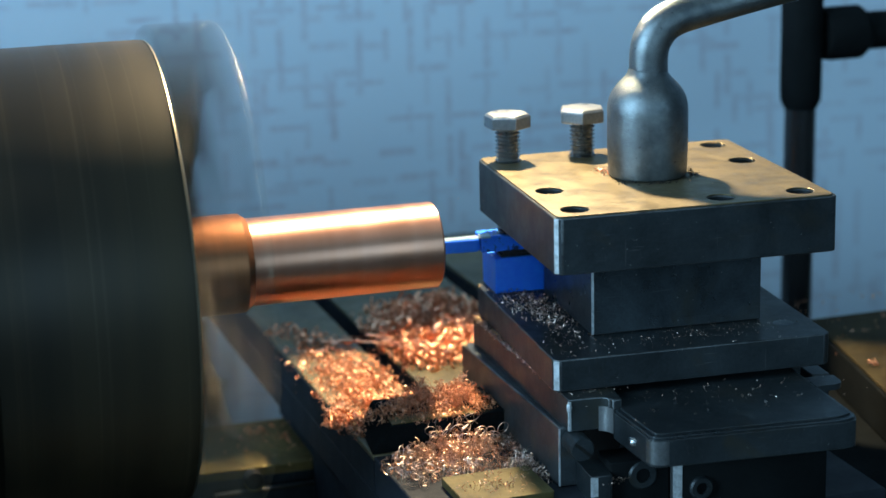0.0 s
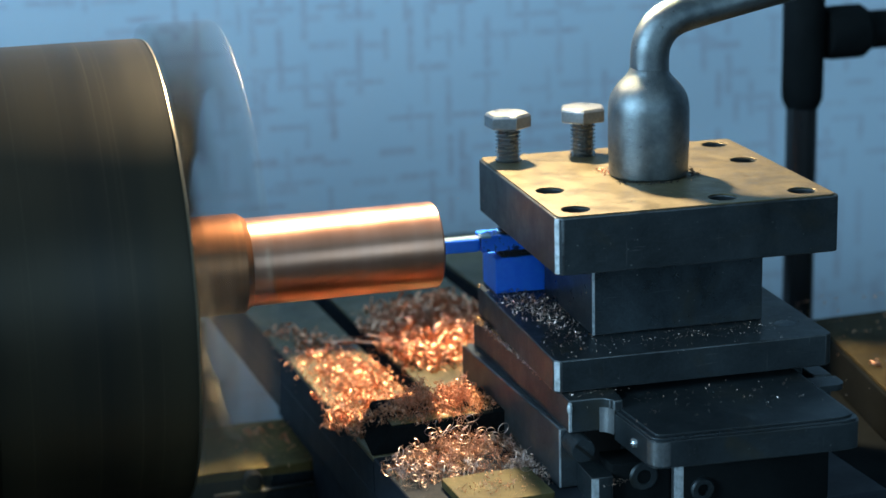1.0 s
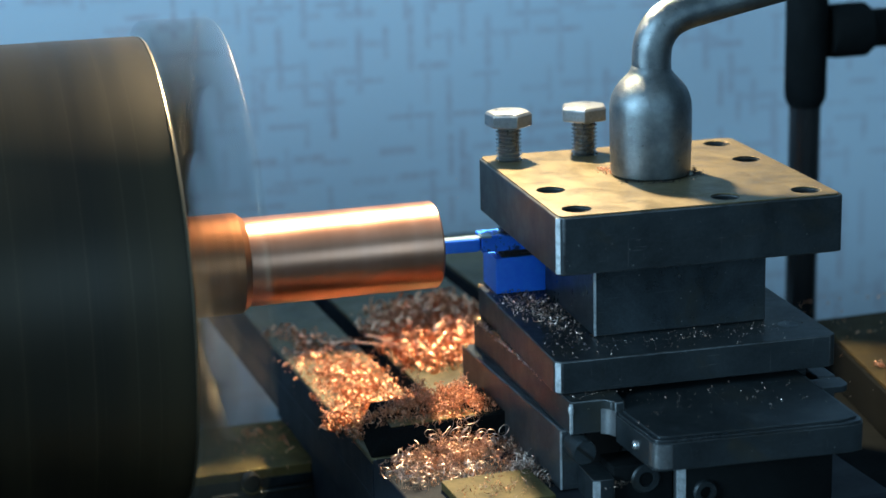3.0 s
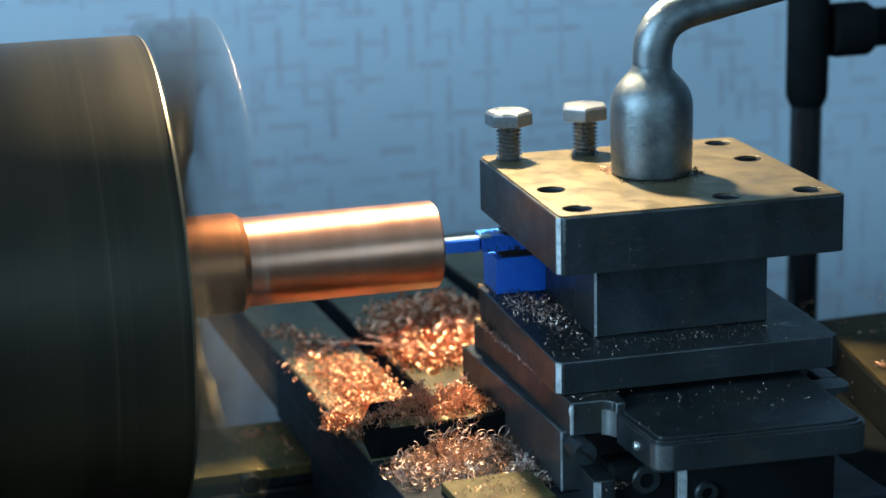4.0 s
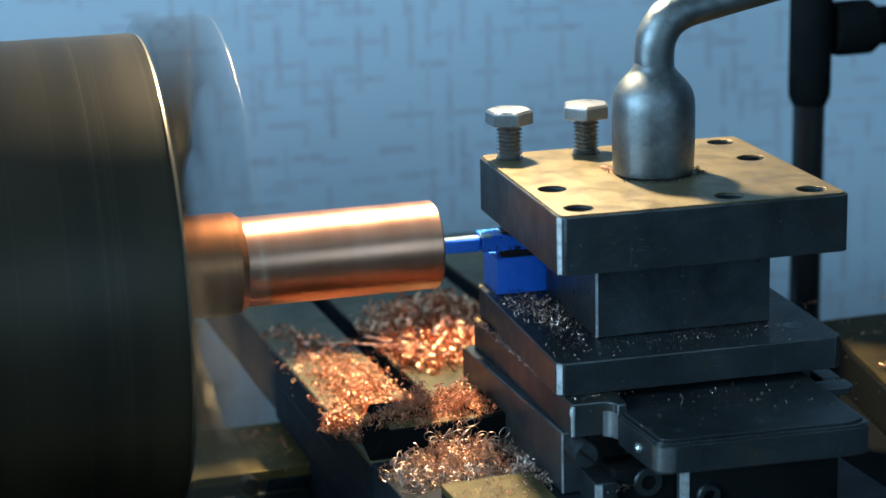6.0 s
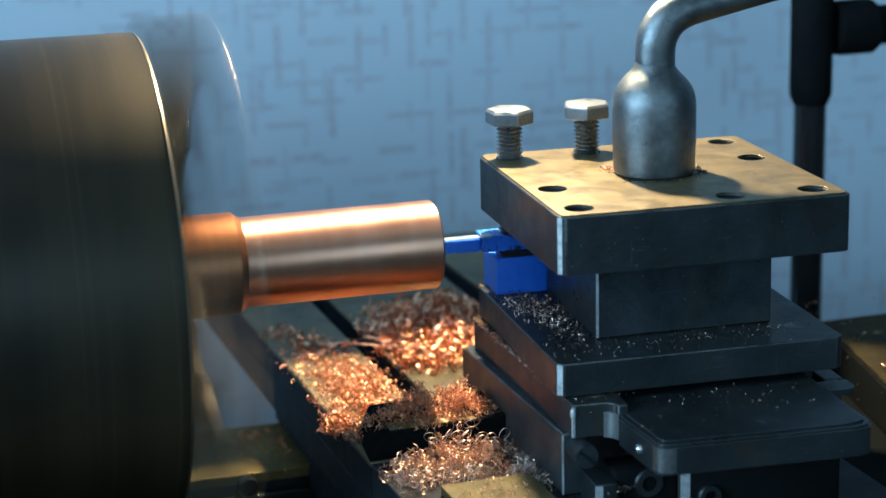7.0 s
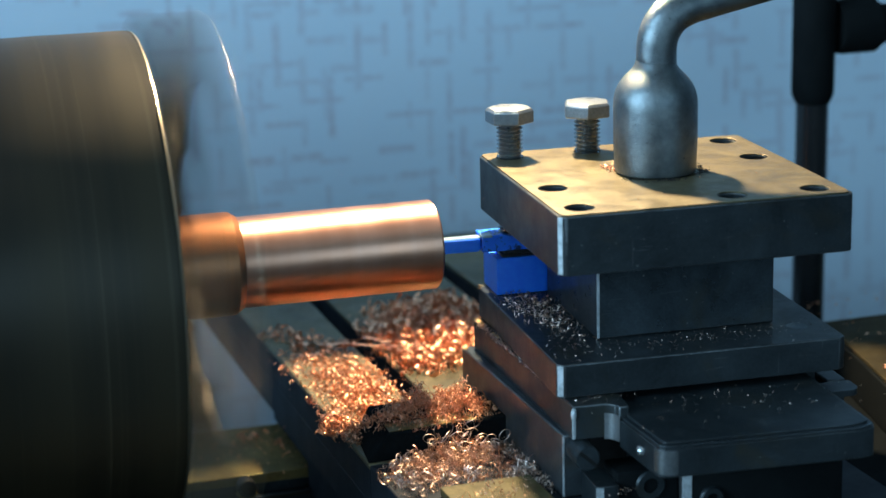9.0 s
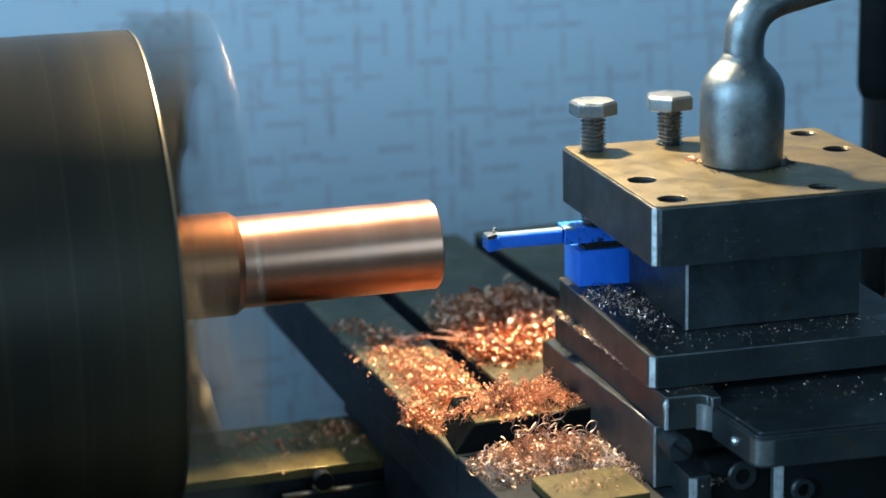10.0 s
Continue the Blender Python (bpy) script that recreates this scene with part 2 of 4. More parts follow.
def wallpaper():
    """Blue-grey wall covering with a woven print of short crossing strokes."""
    n = Nodes("woven_print_wallpaper")
    axes = n.add("ShaderNodeSeparateXYZ")
    n.link(n.coords(), axes.inputs[0])
    wobble = n.noise(n.coords(), 60.0, 2.0, 0.5)

    def calc(kind, a, b=0.0, c=0.0):
        node = n.add("ShaderNodeMath")
        node.operation = kind
        for slot, value in enumerate((a, b, c)):
            if isinstance(value, float):
                node.inputs[slot].default_value = value
            else:
                n.link(value, node.inputs[slot])
        return node.outputs[0]

    def strokes(across, along, wide, long, shift, share):
        """Straight printed strokes, one or none to a cell, each with its own place, width and strength."""
        row = calc("MULTIPLY_ADD", across, 1.0 / wide, shift)
        col = calc("ADD", calc("MULTIPLY_ADD", along, 1.0 / long, shift * 0.7), calc("MULTIPLY", calc("FLOOR", row), 0.37))
        cell = n.add("ShaderNodeCombineXYZ")
        n.link(calc("FLOOR", row), cell.inputs[0])
        n.link(calc("FLOOR", col), cell.inputs[1])
        cell.inputs[2].default_value = shift * 3.3
        dice = n.add("ShaderNodeTexWhiteNoise")
        n.link(cell.outputs[0], dice.inputs["Vector"])
        pick = n.add("ShaderNodeSeparateColor")
        n.link(dice.outputs["Color"], pick.inputs[0])
        side = calc("ABSOLUTE", calc("SUBTRACT", calc("FRACT", row), calc("MULTIPLY_ADD", pick.outputs[0], 0.4, 0.3)))
        side = calc("ADD", side, calc("MULTIPLY_ADD", wobble, 0.12, -0.06))
        end = calc("ABSOLUTE", calc("SUBTRACT", calc("FRACT", col), 0.5))
        body = n.ramp(side, (0.07, 1.0), (0.20, 0.0))
        tip = n.ramp(calc("ADD", end, calc("MULTIPLY", pick.outputs[1], 0.22)), (0.40, 1.0), (0.50, 0.0))
        there = n.ramp(dice.outputs["Value"], (share - 0.02, 1.0), (share + 0.02, 0.0))
        strength = calc("MULTIPLY_ADD", pick.outputs[2], 0.6, 0.4)
        return calc("MULTIPLY", calc("MULTIPLY", body, tip), calc("MULTIPLY", there, strength))

    x, z = axes.outputs[0], axes.outputs[2]
    print_mask = strokes(x, z, 0.0135, 0.036, 0.0, 0.40)
    for layer in (strokes(x, z, 0.017, 0.047, 0.41, 0.34), strokes(z, x, 0.0125, 0.040, 0.23, 0.36), strokes(z, x, 0.018, 0.029, 0.77, 0.32)):
        print_mask = calc("MAXIMUM", print_mask, layer)
    mottle = n.ramp(n.noise(n.coords(), 170.0, 4.0, 0.65), (0.34, 0.3), (0.62, 1.0))
    printed = calc("MULTIPLY", calc("MULTIPLY", print_mask, mottle), 0.56)
    ground = n.mix(n.noise(n.coords(), 7.0, 3.0), (0.45, 0.58, 0.70), (0.52, 0.65, 0.76))
    n.bump(n.noise(n.coords(), 300.0, 4.0), 0.1, 0.001)
    return n.done(n.mix(printed, ground, (0.33, 0.28, 0.36)), 0.6)


def plain(name, a, b, scale, rough, bump=0.1):
    n = Nodes(name)
    v = n.coords()
    n.bump(n.noise(v, scale * 8, 4.0), bump, 0.002)
    return n.done(n.mix(n.noise(v, scale, 5.0), a, b), rough)


BLUE, WALL = blue_paint(), wallpaper()
CHIPPED = blue_paint("chipped_blue_paint", 0.9)
PLASTER = plain("grey_plaster", (0.13, 0.14, 0.15), (0.18, 0.19, 0.20), 6.0, 0.8)
CEILING = plain("white_ceiling_paint", (0.62, 0.62, 0.60), (0.72, 0.72, 0.70), 5.0, 0.8)
CONCRETE = plain("concrete_floor", (0.16, 0.16, 0.155), (0.26, 0.26, 0.25), 5.0, 0.75)

# ---- building helpers ----
BASE = {}


def thing(name, x, y, z, turn=0.0, label="", category="", group="", kind="", base=None):
    """An Empty at a thing's base. Its parts are drawn in the plan frame given by base (mm), or in its own space."""
    ob = new(name)
    ob.empty_display_size = 0.02
    ob.matrix_world = Matrix.Translation(at(x, y, z)) @ Matrix.Rotation(radians(turn), 4, "Z")
    BASE[ob.name] = Vector(base if base else (0, 0, 0))
    return tagged(ob, label, category, group, kind)


def mesh_from(bm, name, materials, offset=Vector((0, 0, 0)), smooth=30.0):
    bm.transform(Matrix.Scale(MM, 4) @ Matrix.Translation(-offset))
    bm.normal_update()
    data = bpy.data.meshes.new(name)
    bm.to_mesh(data)
    bm.free()
    for m in materials if isinstance(materials, (list, tuple)) else [materials]:
        data.materials.append(m)
    if smooth:
        data.shade_smooth()
        data.set_sharp_from_angle(angle=radians(smooth))
    return data


def part(name, bm, material, parent, label="", bevel=0.0, smooth=30.0, segments=2):
    base = BASE[parent.name]
    ob = new(name, mesh_from(bm, name, material, base, smooth))
    ob.parent = parent
    BASE[ob.name] = base
    if bevel:
        mod = ob.modifiers.new("bevel", "BEVEL")
        mod.width, mod.segments, mod.limit_method, mod.angle_limit = bevel * MM, segments, "ANGLE", radians(32)
        mod.harden_normals = False
        if material in (BLACK, DARK, FLANK):
            mod.width *= 0.75
            ob.data.materials.append(RIM)
            mod.material = 1
    return tagged(ob, label)


def solid(name, bm, material, x, y, z, turn=0.0, label="", category="", group="", kind="", bevel=0.0, base=None):
    """A thing of one mesh."""
    ob = new(name, mesh_from(bm, name, material, Vector(base if base else (0, 0, 0))))
    ob.matrix_world = Matrix.Translation(at(x, y, z)) @ Matrix.Rotation(radians(turn), 4, "Z")
    BASE[ob.name] = Vector(base if base else (0, 0, 0))
    if bevel:
        mod = ob.modifiers.new("bevel", "BEVEL")
        mod.width, mod.segments, mod.limit_method, mod.angle_limit = bevel * MM, 2, "ANGLE", radians(32)
    return tagged(ob, label, category, group, kind)


def box(x0, x1, y0, y1, z0, z1, bm=None):
    bm = bm or bmesh.new()
    vs = [bm.verts.new((x, y, z)) for z in (z0, z1) for x, y in ((x0, y0), (x1, y0), (x1, y1), (x0, y1))]
    for f in ((3, 2, 1, 0), (4, 5, 6, 7), (0, 1, 5, 4), (1, 2, 6, 5), (2, 3, 7, 6), (3, 0, 4, 7)):
        bm.faces.new([vs[i] for i in f])
    return bm


def prism(outline, z0, z1, holes=(), steps=28, bm=None):
    """A plate of that outline (anticlockwise), with round holes (x, y, r) right through it."""
    bm = bm or bmesh.new()
    rings = [[bm.verts.new((x, y, z1)) for x, y in outline]]
    for hx, hy, r in holes:
        rings.append([bm.verts.new((hx + r * math.cos(a), hy + r * math.sin(a), z1)) for a in (i * 2 * math.pi / steps for i in range(steps))])
    edges = []
    for ring in rings:
        edges += [bm.edges.new((ring[i], ring[(i + 1) % len(ring)])) for i in range(len(ring))]
    made = bmesh.ops.triangle_fill(bm, use_beauty=True, edges=edges, normal=(0, 0, 1))
    top = [g for g in made["geom"] if isinstance(g, bmesh.types.BMFace)]
    out = bmesh.ops.extrude_face_region(bm, geom=top)
    new_verts = [g for g in out["geom"] if isinstance(g, bmesh.types.BMVert)]
    bmesh.ops.translate(bm, verts=new_verts, vec=(0, 0, z0 - z1))
    bmesh.ops.recalc_face_normals(bm, faces=bm.faces)
    return bm


def rounded(x0, x1, y0, y1, radii, n=6):
    """A rectangle's outline with its own radius at each corner, from (x0, y0) anticlockwise."""
    out = []
    for (cx, cy, sx, sy, a0), r in zip(((x0, y0, 1, 1, 180), (x1, y0, -1, 1, 270), (x1, y1, -1, -1, 0), (x0, y1, 1, -1, 90)), radii):
        if r <= 0:
            out.append((cx, cy))
            continue
        for i in range(n + 1):
            a = radians(a0 + 90 * i / n)
            out.append((cx + sx * r + r * math.cos(a), cy + sy * r + r * math.sin(a)))
    return out


def revolve(profile, steps=48, axis="Z", centre=(0, 0, 0), closed=False, bm=None):
    """A turned body from a profile of (radius, height)."""
    bm = bm or bmesh.new()
    rows = []
    for r, h in profile:
        ring = []
        for i in range(steps):
            a = 2 * math.pi * i / steps
            if axis == "Z":
                p = (r * math.cos(a), r * math.sin(a), h)
            elif axis == "X":
                p = (h, r * math.cos(a), r * math.sin(a))
            else:
                p = (r * math.sin(a), h, r * math.cos(a))
            ring.append(bm.verts.new(Vector(p) + Vector(centre)))
        rows.append(ring)
    pairs = list(zip(rows, rows[1:])) + ([(rows[-1], rows[0])] if closed else [])
    faces = []
    for a, b in pairs:
        for i in range(steps):
            j = (i + 1) % steps
            faces.append(bm.faces.new((a[i], a[j], b[j], b[i])))
    if not closed:
        faces.append(bm.faces.new(rows[0]))
        faces.append(bm.faces.new(rows[-1]))
    bmesh.ops.recalc_face_normals(bm, faces=faces)
    return bm


def tube(points, radii, steps=20, bm=None):
    """A round bar along a smooth line through the points."""
    bm = bm or bmesh.new()
    pts = [Vector(p) for p in points]
    line, rads = [], []
    for i in range(len(pts) - 1):
        p0, p1, p2, p3 = pts[max(i - 1, 0)], pts[i], pts[i + 1], pts[min(i + 2, len(pts) - 1)]
        for k in range(5):
            t = k / 5
            line.append(0.5 * (2 * p1 + (p2 - p0) * t + (2 * p0 - 5 * p1 + 4 * p2 - p3) * t * t + (3 * p1 - p0 - 3 * p2 + p3) * t ** 3))
            rads.append(radii[i] * (1 - t) + radii[i + 1] * t)
    line.append(pts[-1])
    rads.append(radii[-1])
    rows, side = [], None
    for i, p in enumerate(line):
        d = (line[min(i + 1, len(line) - 1)] - line[max(i - 1, 0)]).normalized()
        side = d.orthogonal().normalized() if side is None else (side - d * side.dot(d)).normalized()
        up = d.cross(side)
        rows.append([bm.verts.new(p + rads[i] * (side * math.cos(a) + up * math.sin(a))) for a in (2 * math.pi * k / steps for k in range(steps))])
    for a, b in zip(rows, rows[1:]):
        for i in range(steps):
            j = (i + 1) % steps
            bm.faces.new((a[i], a[j], b[j], b[i]))
    bm.faces.new(rows[0])
    bm.faces.new(rows[-1])
    bmesh.ops.recalc_face_normals(bm, faces=bm.faces)
    return bm


# ---- the room ----
def room():
    zf, zc = -1100, 1500
    x0, x1, y0, y1 = -1950, 1900, -2550, 400
    floor = solid("floor", box(x0 - 120, x1 + 120, y0 - 120, y1 + 120, -60, 0), CONCRETE, 0, 0, zf, label="grey concrete workshop floor", category="floor", kind="structure")
    solid("ceiling", box(x0 - 120, x1 + 120, y0 - 120, y1 + 120, 0, 60), CEILING, 0, 0, zc, label="pale plaster workshop ceiling", category="ceiling", kind="structure")
    h = zc - zf
    solid("wall_north", box(x0, x1, 0, 120, 0, h), WALL, 0, y1, zf, label="blue-grey wallpaper printed with woven crossing strokes", category="wall", kind="structure")
    solid("wall_east", box(0, 120, y0, y1 + 120, 0, h), PLASTER, x1, 0, zf, label="plain grey plastered workshop wall", category="wall", kind="structure")
    # the west and south walls carry one window each
    wz0, wz1 = 1250, 2250
    bm = bmesh.new()
    for a, b, c, d in ((y0, -1100, 0, h), (0, y1 + 120, 0, h), (-1100, 0, 0, wz0), (-1100, 0, wz1, h)):
        box(-120, 0, a, b, c, d, bm)
    solid("wall_west", bm, PLASTER, x0, 0, zf, label="plain grey plastered wall with a window opening", category="wall", kind="structure")
    bm = bmesh.new()
    for a, b, c, d in ((x0, -800, 0, h), (1200, x1, 0, h), (-800, 1200, 0, wz0), (-800, 1200, wz1, h)):
        box(a, b, -120, 0, c, d, bm)
    solid("wall_south", bm, PLASTER, 0, y0, zf, label="plain grey plastered wall with a window opening", category="wall", kind="structure")


room()

# ---- the lathe: bed and headstock ----
def lathe_bed():
    ob = thing("lathe_bed", 100, 0, -1100, label="heavy lathe bed with oily worn flat ways and copper dust", category="lathe bed")
    BASE[ob.name] = Vector((100, 0, -1100))
    part("rear_way", prism(rounded(-700, 900, 86.5, 153, (2, 2, 2, 2), 2), -133, -128), LAMPLIT_WAY, ob, "worn oily ground steel way", 1.8, segments=3)
    part("rear_rail", box(-700, 900, 89, 151, -300, -133.1), BLACK, ob, "", 1.0)
    part("front_way", prism(rounded(-700, 900, -190, -120, (2, 2, 2, 2), 2), -182, -160), GROUND, ob, "worn oily ground steel way", 0.8)
    part("front_rail", box(-700, 900, -184, -126, -300, -182.2), BLACK, ob, "", 1.0)
    for x in (-420, -180, 60, 300, 540):
        part("cross_rib", box(x - 9, x + 9, -125.8, 88.8, -300, -215), BLACK, ob, "", 1.0)
    part("pedestal", box(-680, 880, -190, 160, -1100, -300.2), PAINTED, ob, "dark painted cast pedestal", 4.0)
    return ob


lathe_bed()


def headstock():
    ob = thing("headstock", -400, 0, -148, label="dark painted cast lathe headstock behind the chuck", category="headstock", base=(-400, 0, -148))
    part("housing", box(-640, -262, -150, 150, -128 + 0.3, 130), PAINTED, ob, "", 12.0)
    part("spindle_nose", revolve([(60, -262), (60, -240), (78, -240), (78, -216)], 48, "X"), CHUCK, ob)


headstock()

# ---- what turns: chuck and work ----
def lathe_chuck():
    ob = thing("lathe_chuck", -165, 0, 0, label="large dark steel three-jaw lathe chuck spinning fast", category="lathe chuck", base=(-165, 0, 0))
    R = 99.2
    prof = [(30, -121.6), (R - 2.2, -121.6), (R - 0.6, -122.4), (R, -124.4)]
    prof += [(R, -199), (R - 2, -201), (R - 4, -201), (R - 4, -204), (R - 1, -204), (R - 1, -214), (R - 3, -216), (30, -216)]
    part("chuck_body", revolve(prof, 128, "X", closed=True), CHUCK, ob, "dark oily turned steel")
    # thin paler ring added as the highlight along the front rim
    rim = [(R - 1.5, -121.5), (R - 0.9, -121.7), (R - 0.3, -122.3), (R - 0.1, -122.9), (R - 1.5, -122.9)]
    part("highlight_rim", revolve(rim, 128, "X", closed=True), HIGHLIGHT, ob, "front rim, paler for its highlight", smooth=60)
    for k in range(3):
        turn = Matrix.Rotation(radians(120 * k), 4, "X")
        bm = bmesh.new()
        # stepped jaw: a long foot on the face and a tall outer step
        outline = [(-121.5, 21.8), (-106, 21.8), (-106, 47), (-100, 49), (-100, 74), (-92.5, 76), (-92.5, 102), (-95, 105), (-121.5, 105)]
        lo = [bm.verts.new((x, -12.5, r)) for x, r in outline]
        hi = [bm.verts.new((x, 12.5, r)) for x, r in outline]
        bm.faces.new(lo)
        bm.faces.new(hi[::-1])
        for i in range(len(lo)):
            j = (i + 1) % len(lo)
            bm.faces.new((lo[i], hi[i], hi[j], lo[j]))
        bmesh.ops.recalc_face_normals(bm, faces=bm.faces)
        bm.transform(turn)
        jaw = part("jaw", bm, JAW, ob, "stepped hardened steel jaw", 0.8)
        # a rounded pale bead along the jaw's outer curve paints its highlight arc
        bm = bmesh.new()
        rows = []
        for i in range(9):
            a = radians(-6.6 + 13.2 * i / 8)
            rows.append([bm.verts.new((-94.1 + 2.0 * math.cos(b), math.sin(a) * (103.6 + 2.0 * math.sin(b)), math.cos(a) * (103.6 + 2.0 * math.sin(b)))) for b in (2 * math.pi * k / 10 for k in range(10))])
        for p, q in zip(rows, rows[1:]):
            for i in range(10):
                bm.faces.new((p[i], p[(i + 1) % 10], q[(i + 1) % 10], q[i]))
        bm.faces.new(rows[0])
        bm.faces.new(rows[-1])
        bmesh.ops.recalc_face_normals(bm, faces=bm.faces)
        bm.transform(turn)
        part("glint_edge", bm, HIGHLIGHT, jaw, "rounded jaw corner, paler for a highlight arc", smooth=60)
        bm = box(-7, 7, -7, 7, R - 0.4, R + 0.25)
        bm.transform(Matrix.Rotation(radians(120 * k + 60), 4, "X") @ Matrix.Translation((-158, 0, 0)))
        part("key_socket", bm, BORE, ob, "square chuck key socket")
    return ob


def copper_work():
    ob = thing("copper_bar", -60, 0, 0, label="turned copper bar with a bright stepped end held in the chuck", category="copper bar", base=(-60, 0, 0))
    part("turned_end", revolve([(13, -70), (13, -0.6), (13.6, 0), (18.4, 0), (19.2, -0.8), (19.2, -84.2), (19.4, -84.6), (13, -84.6)], 96, "X", closed=True), COPPER, ob, "bright freshly turned copper")
    part("raw_stock", revolve([(1, -84.7), (19.6, -84.7), (21.6, -87.6), (21.7, -89), (21.7, -180), (1, -180)], 96, "X"), RAW, ob, "duller brown copper of the larger step")
    return ob


chuck, work = lathe_chuck(), copper_work()

# ---- the carriage: every thing on it slides together ----
CARRIAGE = []
POST = (19.5, -108.0, -2.42)
SLIDE = (-44.5, 53.0, 2.0)


def on(frame_of, u, v, z):
    """Plan place of a point in the frame of the tool post or of the cross slide."""
    x, y, a = frame_of
    c, s = math.cos(radians(a)), math.sin(radians(a))
    return x + c * u - s * v, y + s * u + c * v, z


def rider(name, frame_of, u, v, z, **tags):
    ob = thing(name, *on(frame_of, u, v, z), turn=frame_of[2], base=(u, v, z), **tags)
    CARRIAGE.append(ob)
    return ob


def cross_slide():
    ob = rider("cross_slide", SLIDE, 80, 40, -128, label="flat cross slide table with two long slots, oily ground top", category="cross slide")
    top = -79
    for a, b, front in ((-1.4, 37.6, -98), (47.2, 118.5, -98), (129, 205, 20)):
        part("table_rail", box(a, b, front, 252, top - 2.5, top), GROUND, ob, "oily worn ground steel", 0.7)
        part("rail_body", box(a + 0.2, b - 0.2, front + 0.2, 251.8, top - 17, top - 2.55), SHADED_IRON, ob)
    # the bar's cast shade is put into the pad's darker colour
    part("front_pad", box(-1.1, 124, -175, -98.3, top - 17, top - 0.3), SHADED_IRON, ob, "front pad, darkened for the bar's shade", 0.7)
    part("table_base", box(-1.0, 204.6, -174.6, 251.6, -113.5, top - 17.05), SHADED_IRON, ob, "", 1.2)
    # slot floors coloured near-black in place of the shade down there
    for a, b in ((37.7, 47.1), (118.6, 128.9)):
        part("slot_floor", box(a + 0.1, b - 0.1, -97, 251, top - 17.04, top - 16.4), BORE, ob, "slot floor with its shade painted in")
    part("saddle", box(4, 330, -174, 31, -158, -113.6), SHADED_IRON, ob, "", 2.0)
    part("rear_saddle", box(6, 330, 31.1, 106, -127.6, -113.6), SHADED_IRON, ob, "", 1.0)
    # a strip before the bed's rear rail, with a round screw and brassy oil on its lower edge
    part("gib_strip", box(-46, 3.9, 27.5, 31, -152, -137), BLACK, ob, "dark oily strip", 0.6)
    part("strip_edge", box(-44, 3.8, 26.9, 27.4, -138.4, -137.8), OILY, ob, "brassy worn edge")
    bm = revolve([(0.1, 25.2), (3.2, 25.2), (3.4, 24.6), (4.3, 24.6), (4.6, 25.2), (4.6, 31.2), (0.1, 31.2)], 28, "Y", (-26.5, 0, -131.6))
    screw = part("gib_screw", bm, BORE, ob, "round dark screw head")
    arc = [(-26.5 + r * math.cos(a), -131.6 + r * math.sin(a)) for r, turns in ((4.7, range(7)), (5.9, range(6, -1, -1))) for a in (radians(215 + 18 * k) for k in turns)]
    bm = bmesh.new()
    near = [bm.verts.new((x, 26.2, z)) for x, z in arc]
    far = [bm.verts.new((x, 31, z)) for x, z in arc]
    bm.faces.new(near)
    bm.faces.new(far[::-1])
    for i in range(len(arc)):
        k = (i + 1) % len(arc)
        bm.faces.new((near[i], near[k], far[k], far[i]))
    bmesh.ops.recalc_face_normals(bm, faces=bm.faces)
    part("screw_lip", bm, LAMPLIT_WAY, screw, "brassy worn lip")
    return ob


def saddle_wing():
    ob = rider("saddle_wing", SLIDE, 300, -20, -125, label="oily brown steel saddle wing with scattered copper specks", category="saddle wing")
    out = [(243, -112), (470, -112), (470, 12), (268, 12), (260, -29), (246, -96)]
    part("plate", prism(out, -104, -82), PAINTED, ob, "dark steel edge", 0.8)
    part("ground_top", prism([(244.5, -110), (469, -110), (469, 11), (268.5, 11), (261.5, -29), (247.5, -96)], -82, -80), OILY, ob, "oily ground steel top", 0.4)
    part("apron", box(206, 468, -188, 29, -125, -104.1), PAINTED, ob, "", 1.0)
    return ob


def clamp_bar():
    ob = rider("clamp_bar", SLIDE, 40, -80, -79, label="dark steel bar lying across the slide under swarf", category="clamp bar")
    # its left end slopes outwards to the table
    bm = bmesh.new()
    low = [bm.verts.new((x, y, -78.9)) for x, y in ((-1.6, -97.6), (62, -95.6), (62, -62), (3, -62))]
    high = [bm.verts.new((x, y, -66.5)) for x, y in ((7, -98.2), (62, -96.2), (62, -62), (9, -62))]
    bm.faces.new(low[::-1])
    bm.faces.new(high)
    for i in range(4):
        k = (i + 1) % 4
        bm.faces.new((low[i], low[k], high[k], high[i]))
    part("body", bm, PAINTED, ob, "", 0.8)
    part("worn_top", prism([(8.4, -88), (8.0, -97.2), (46, -95.8), (46, -86)], -66.6, -66.2), LAMPLIT_WAY, ob, "worn brassy top edge")
    return ob


def gib_plate():
    ob = rider("gib_plate", SLIDE, 40, -160, -79, label="small brassy worn steel plate beside the swarf", category="plate")
    part("body", prism(rounded(15, 53, -173, -141.4, (1, 1, 1, 1), 2), -78.9, -75.5), PLATE_STEEL, ob, "", 0.6)
    return ob


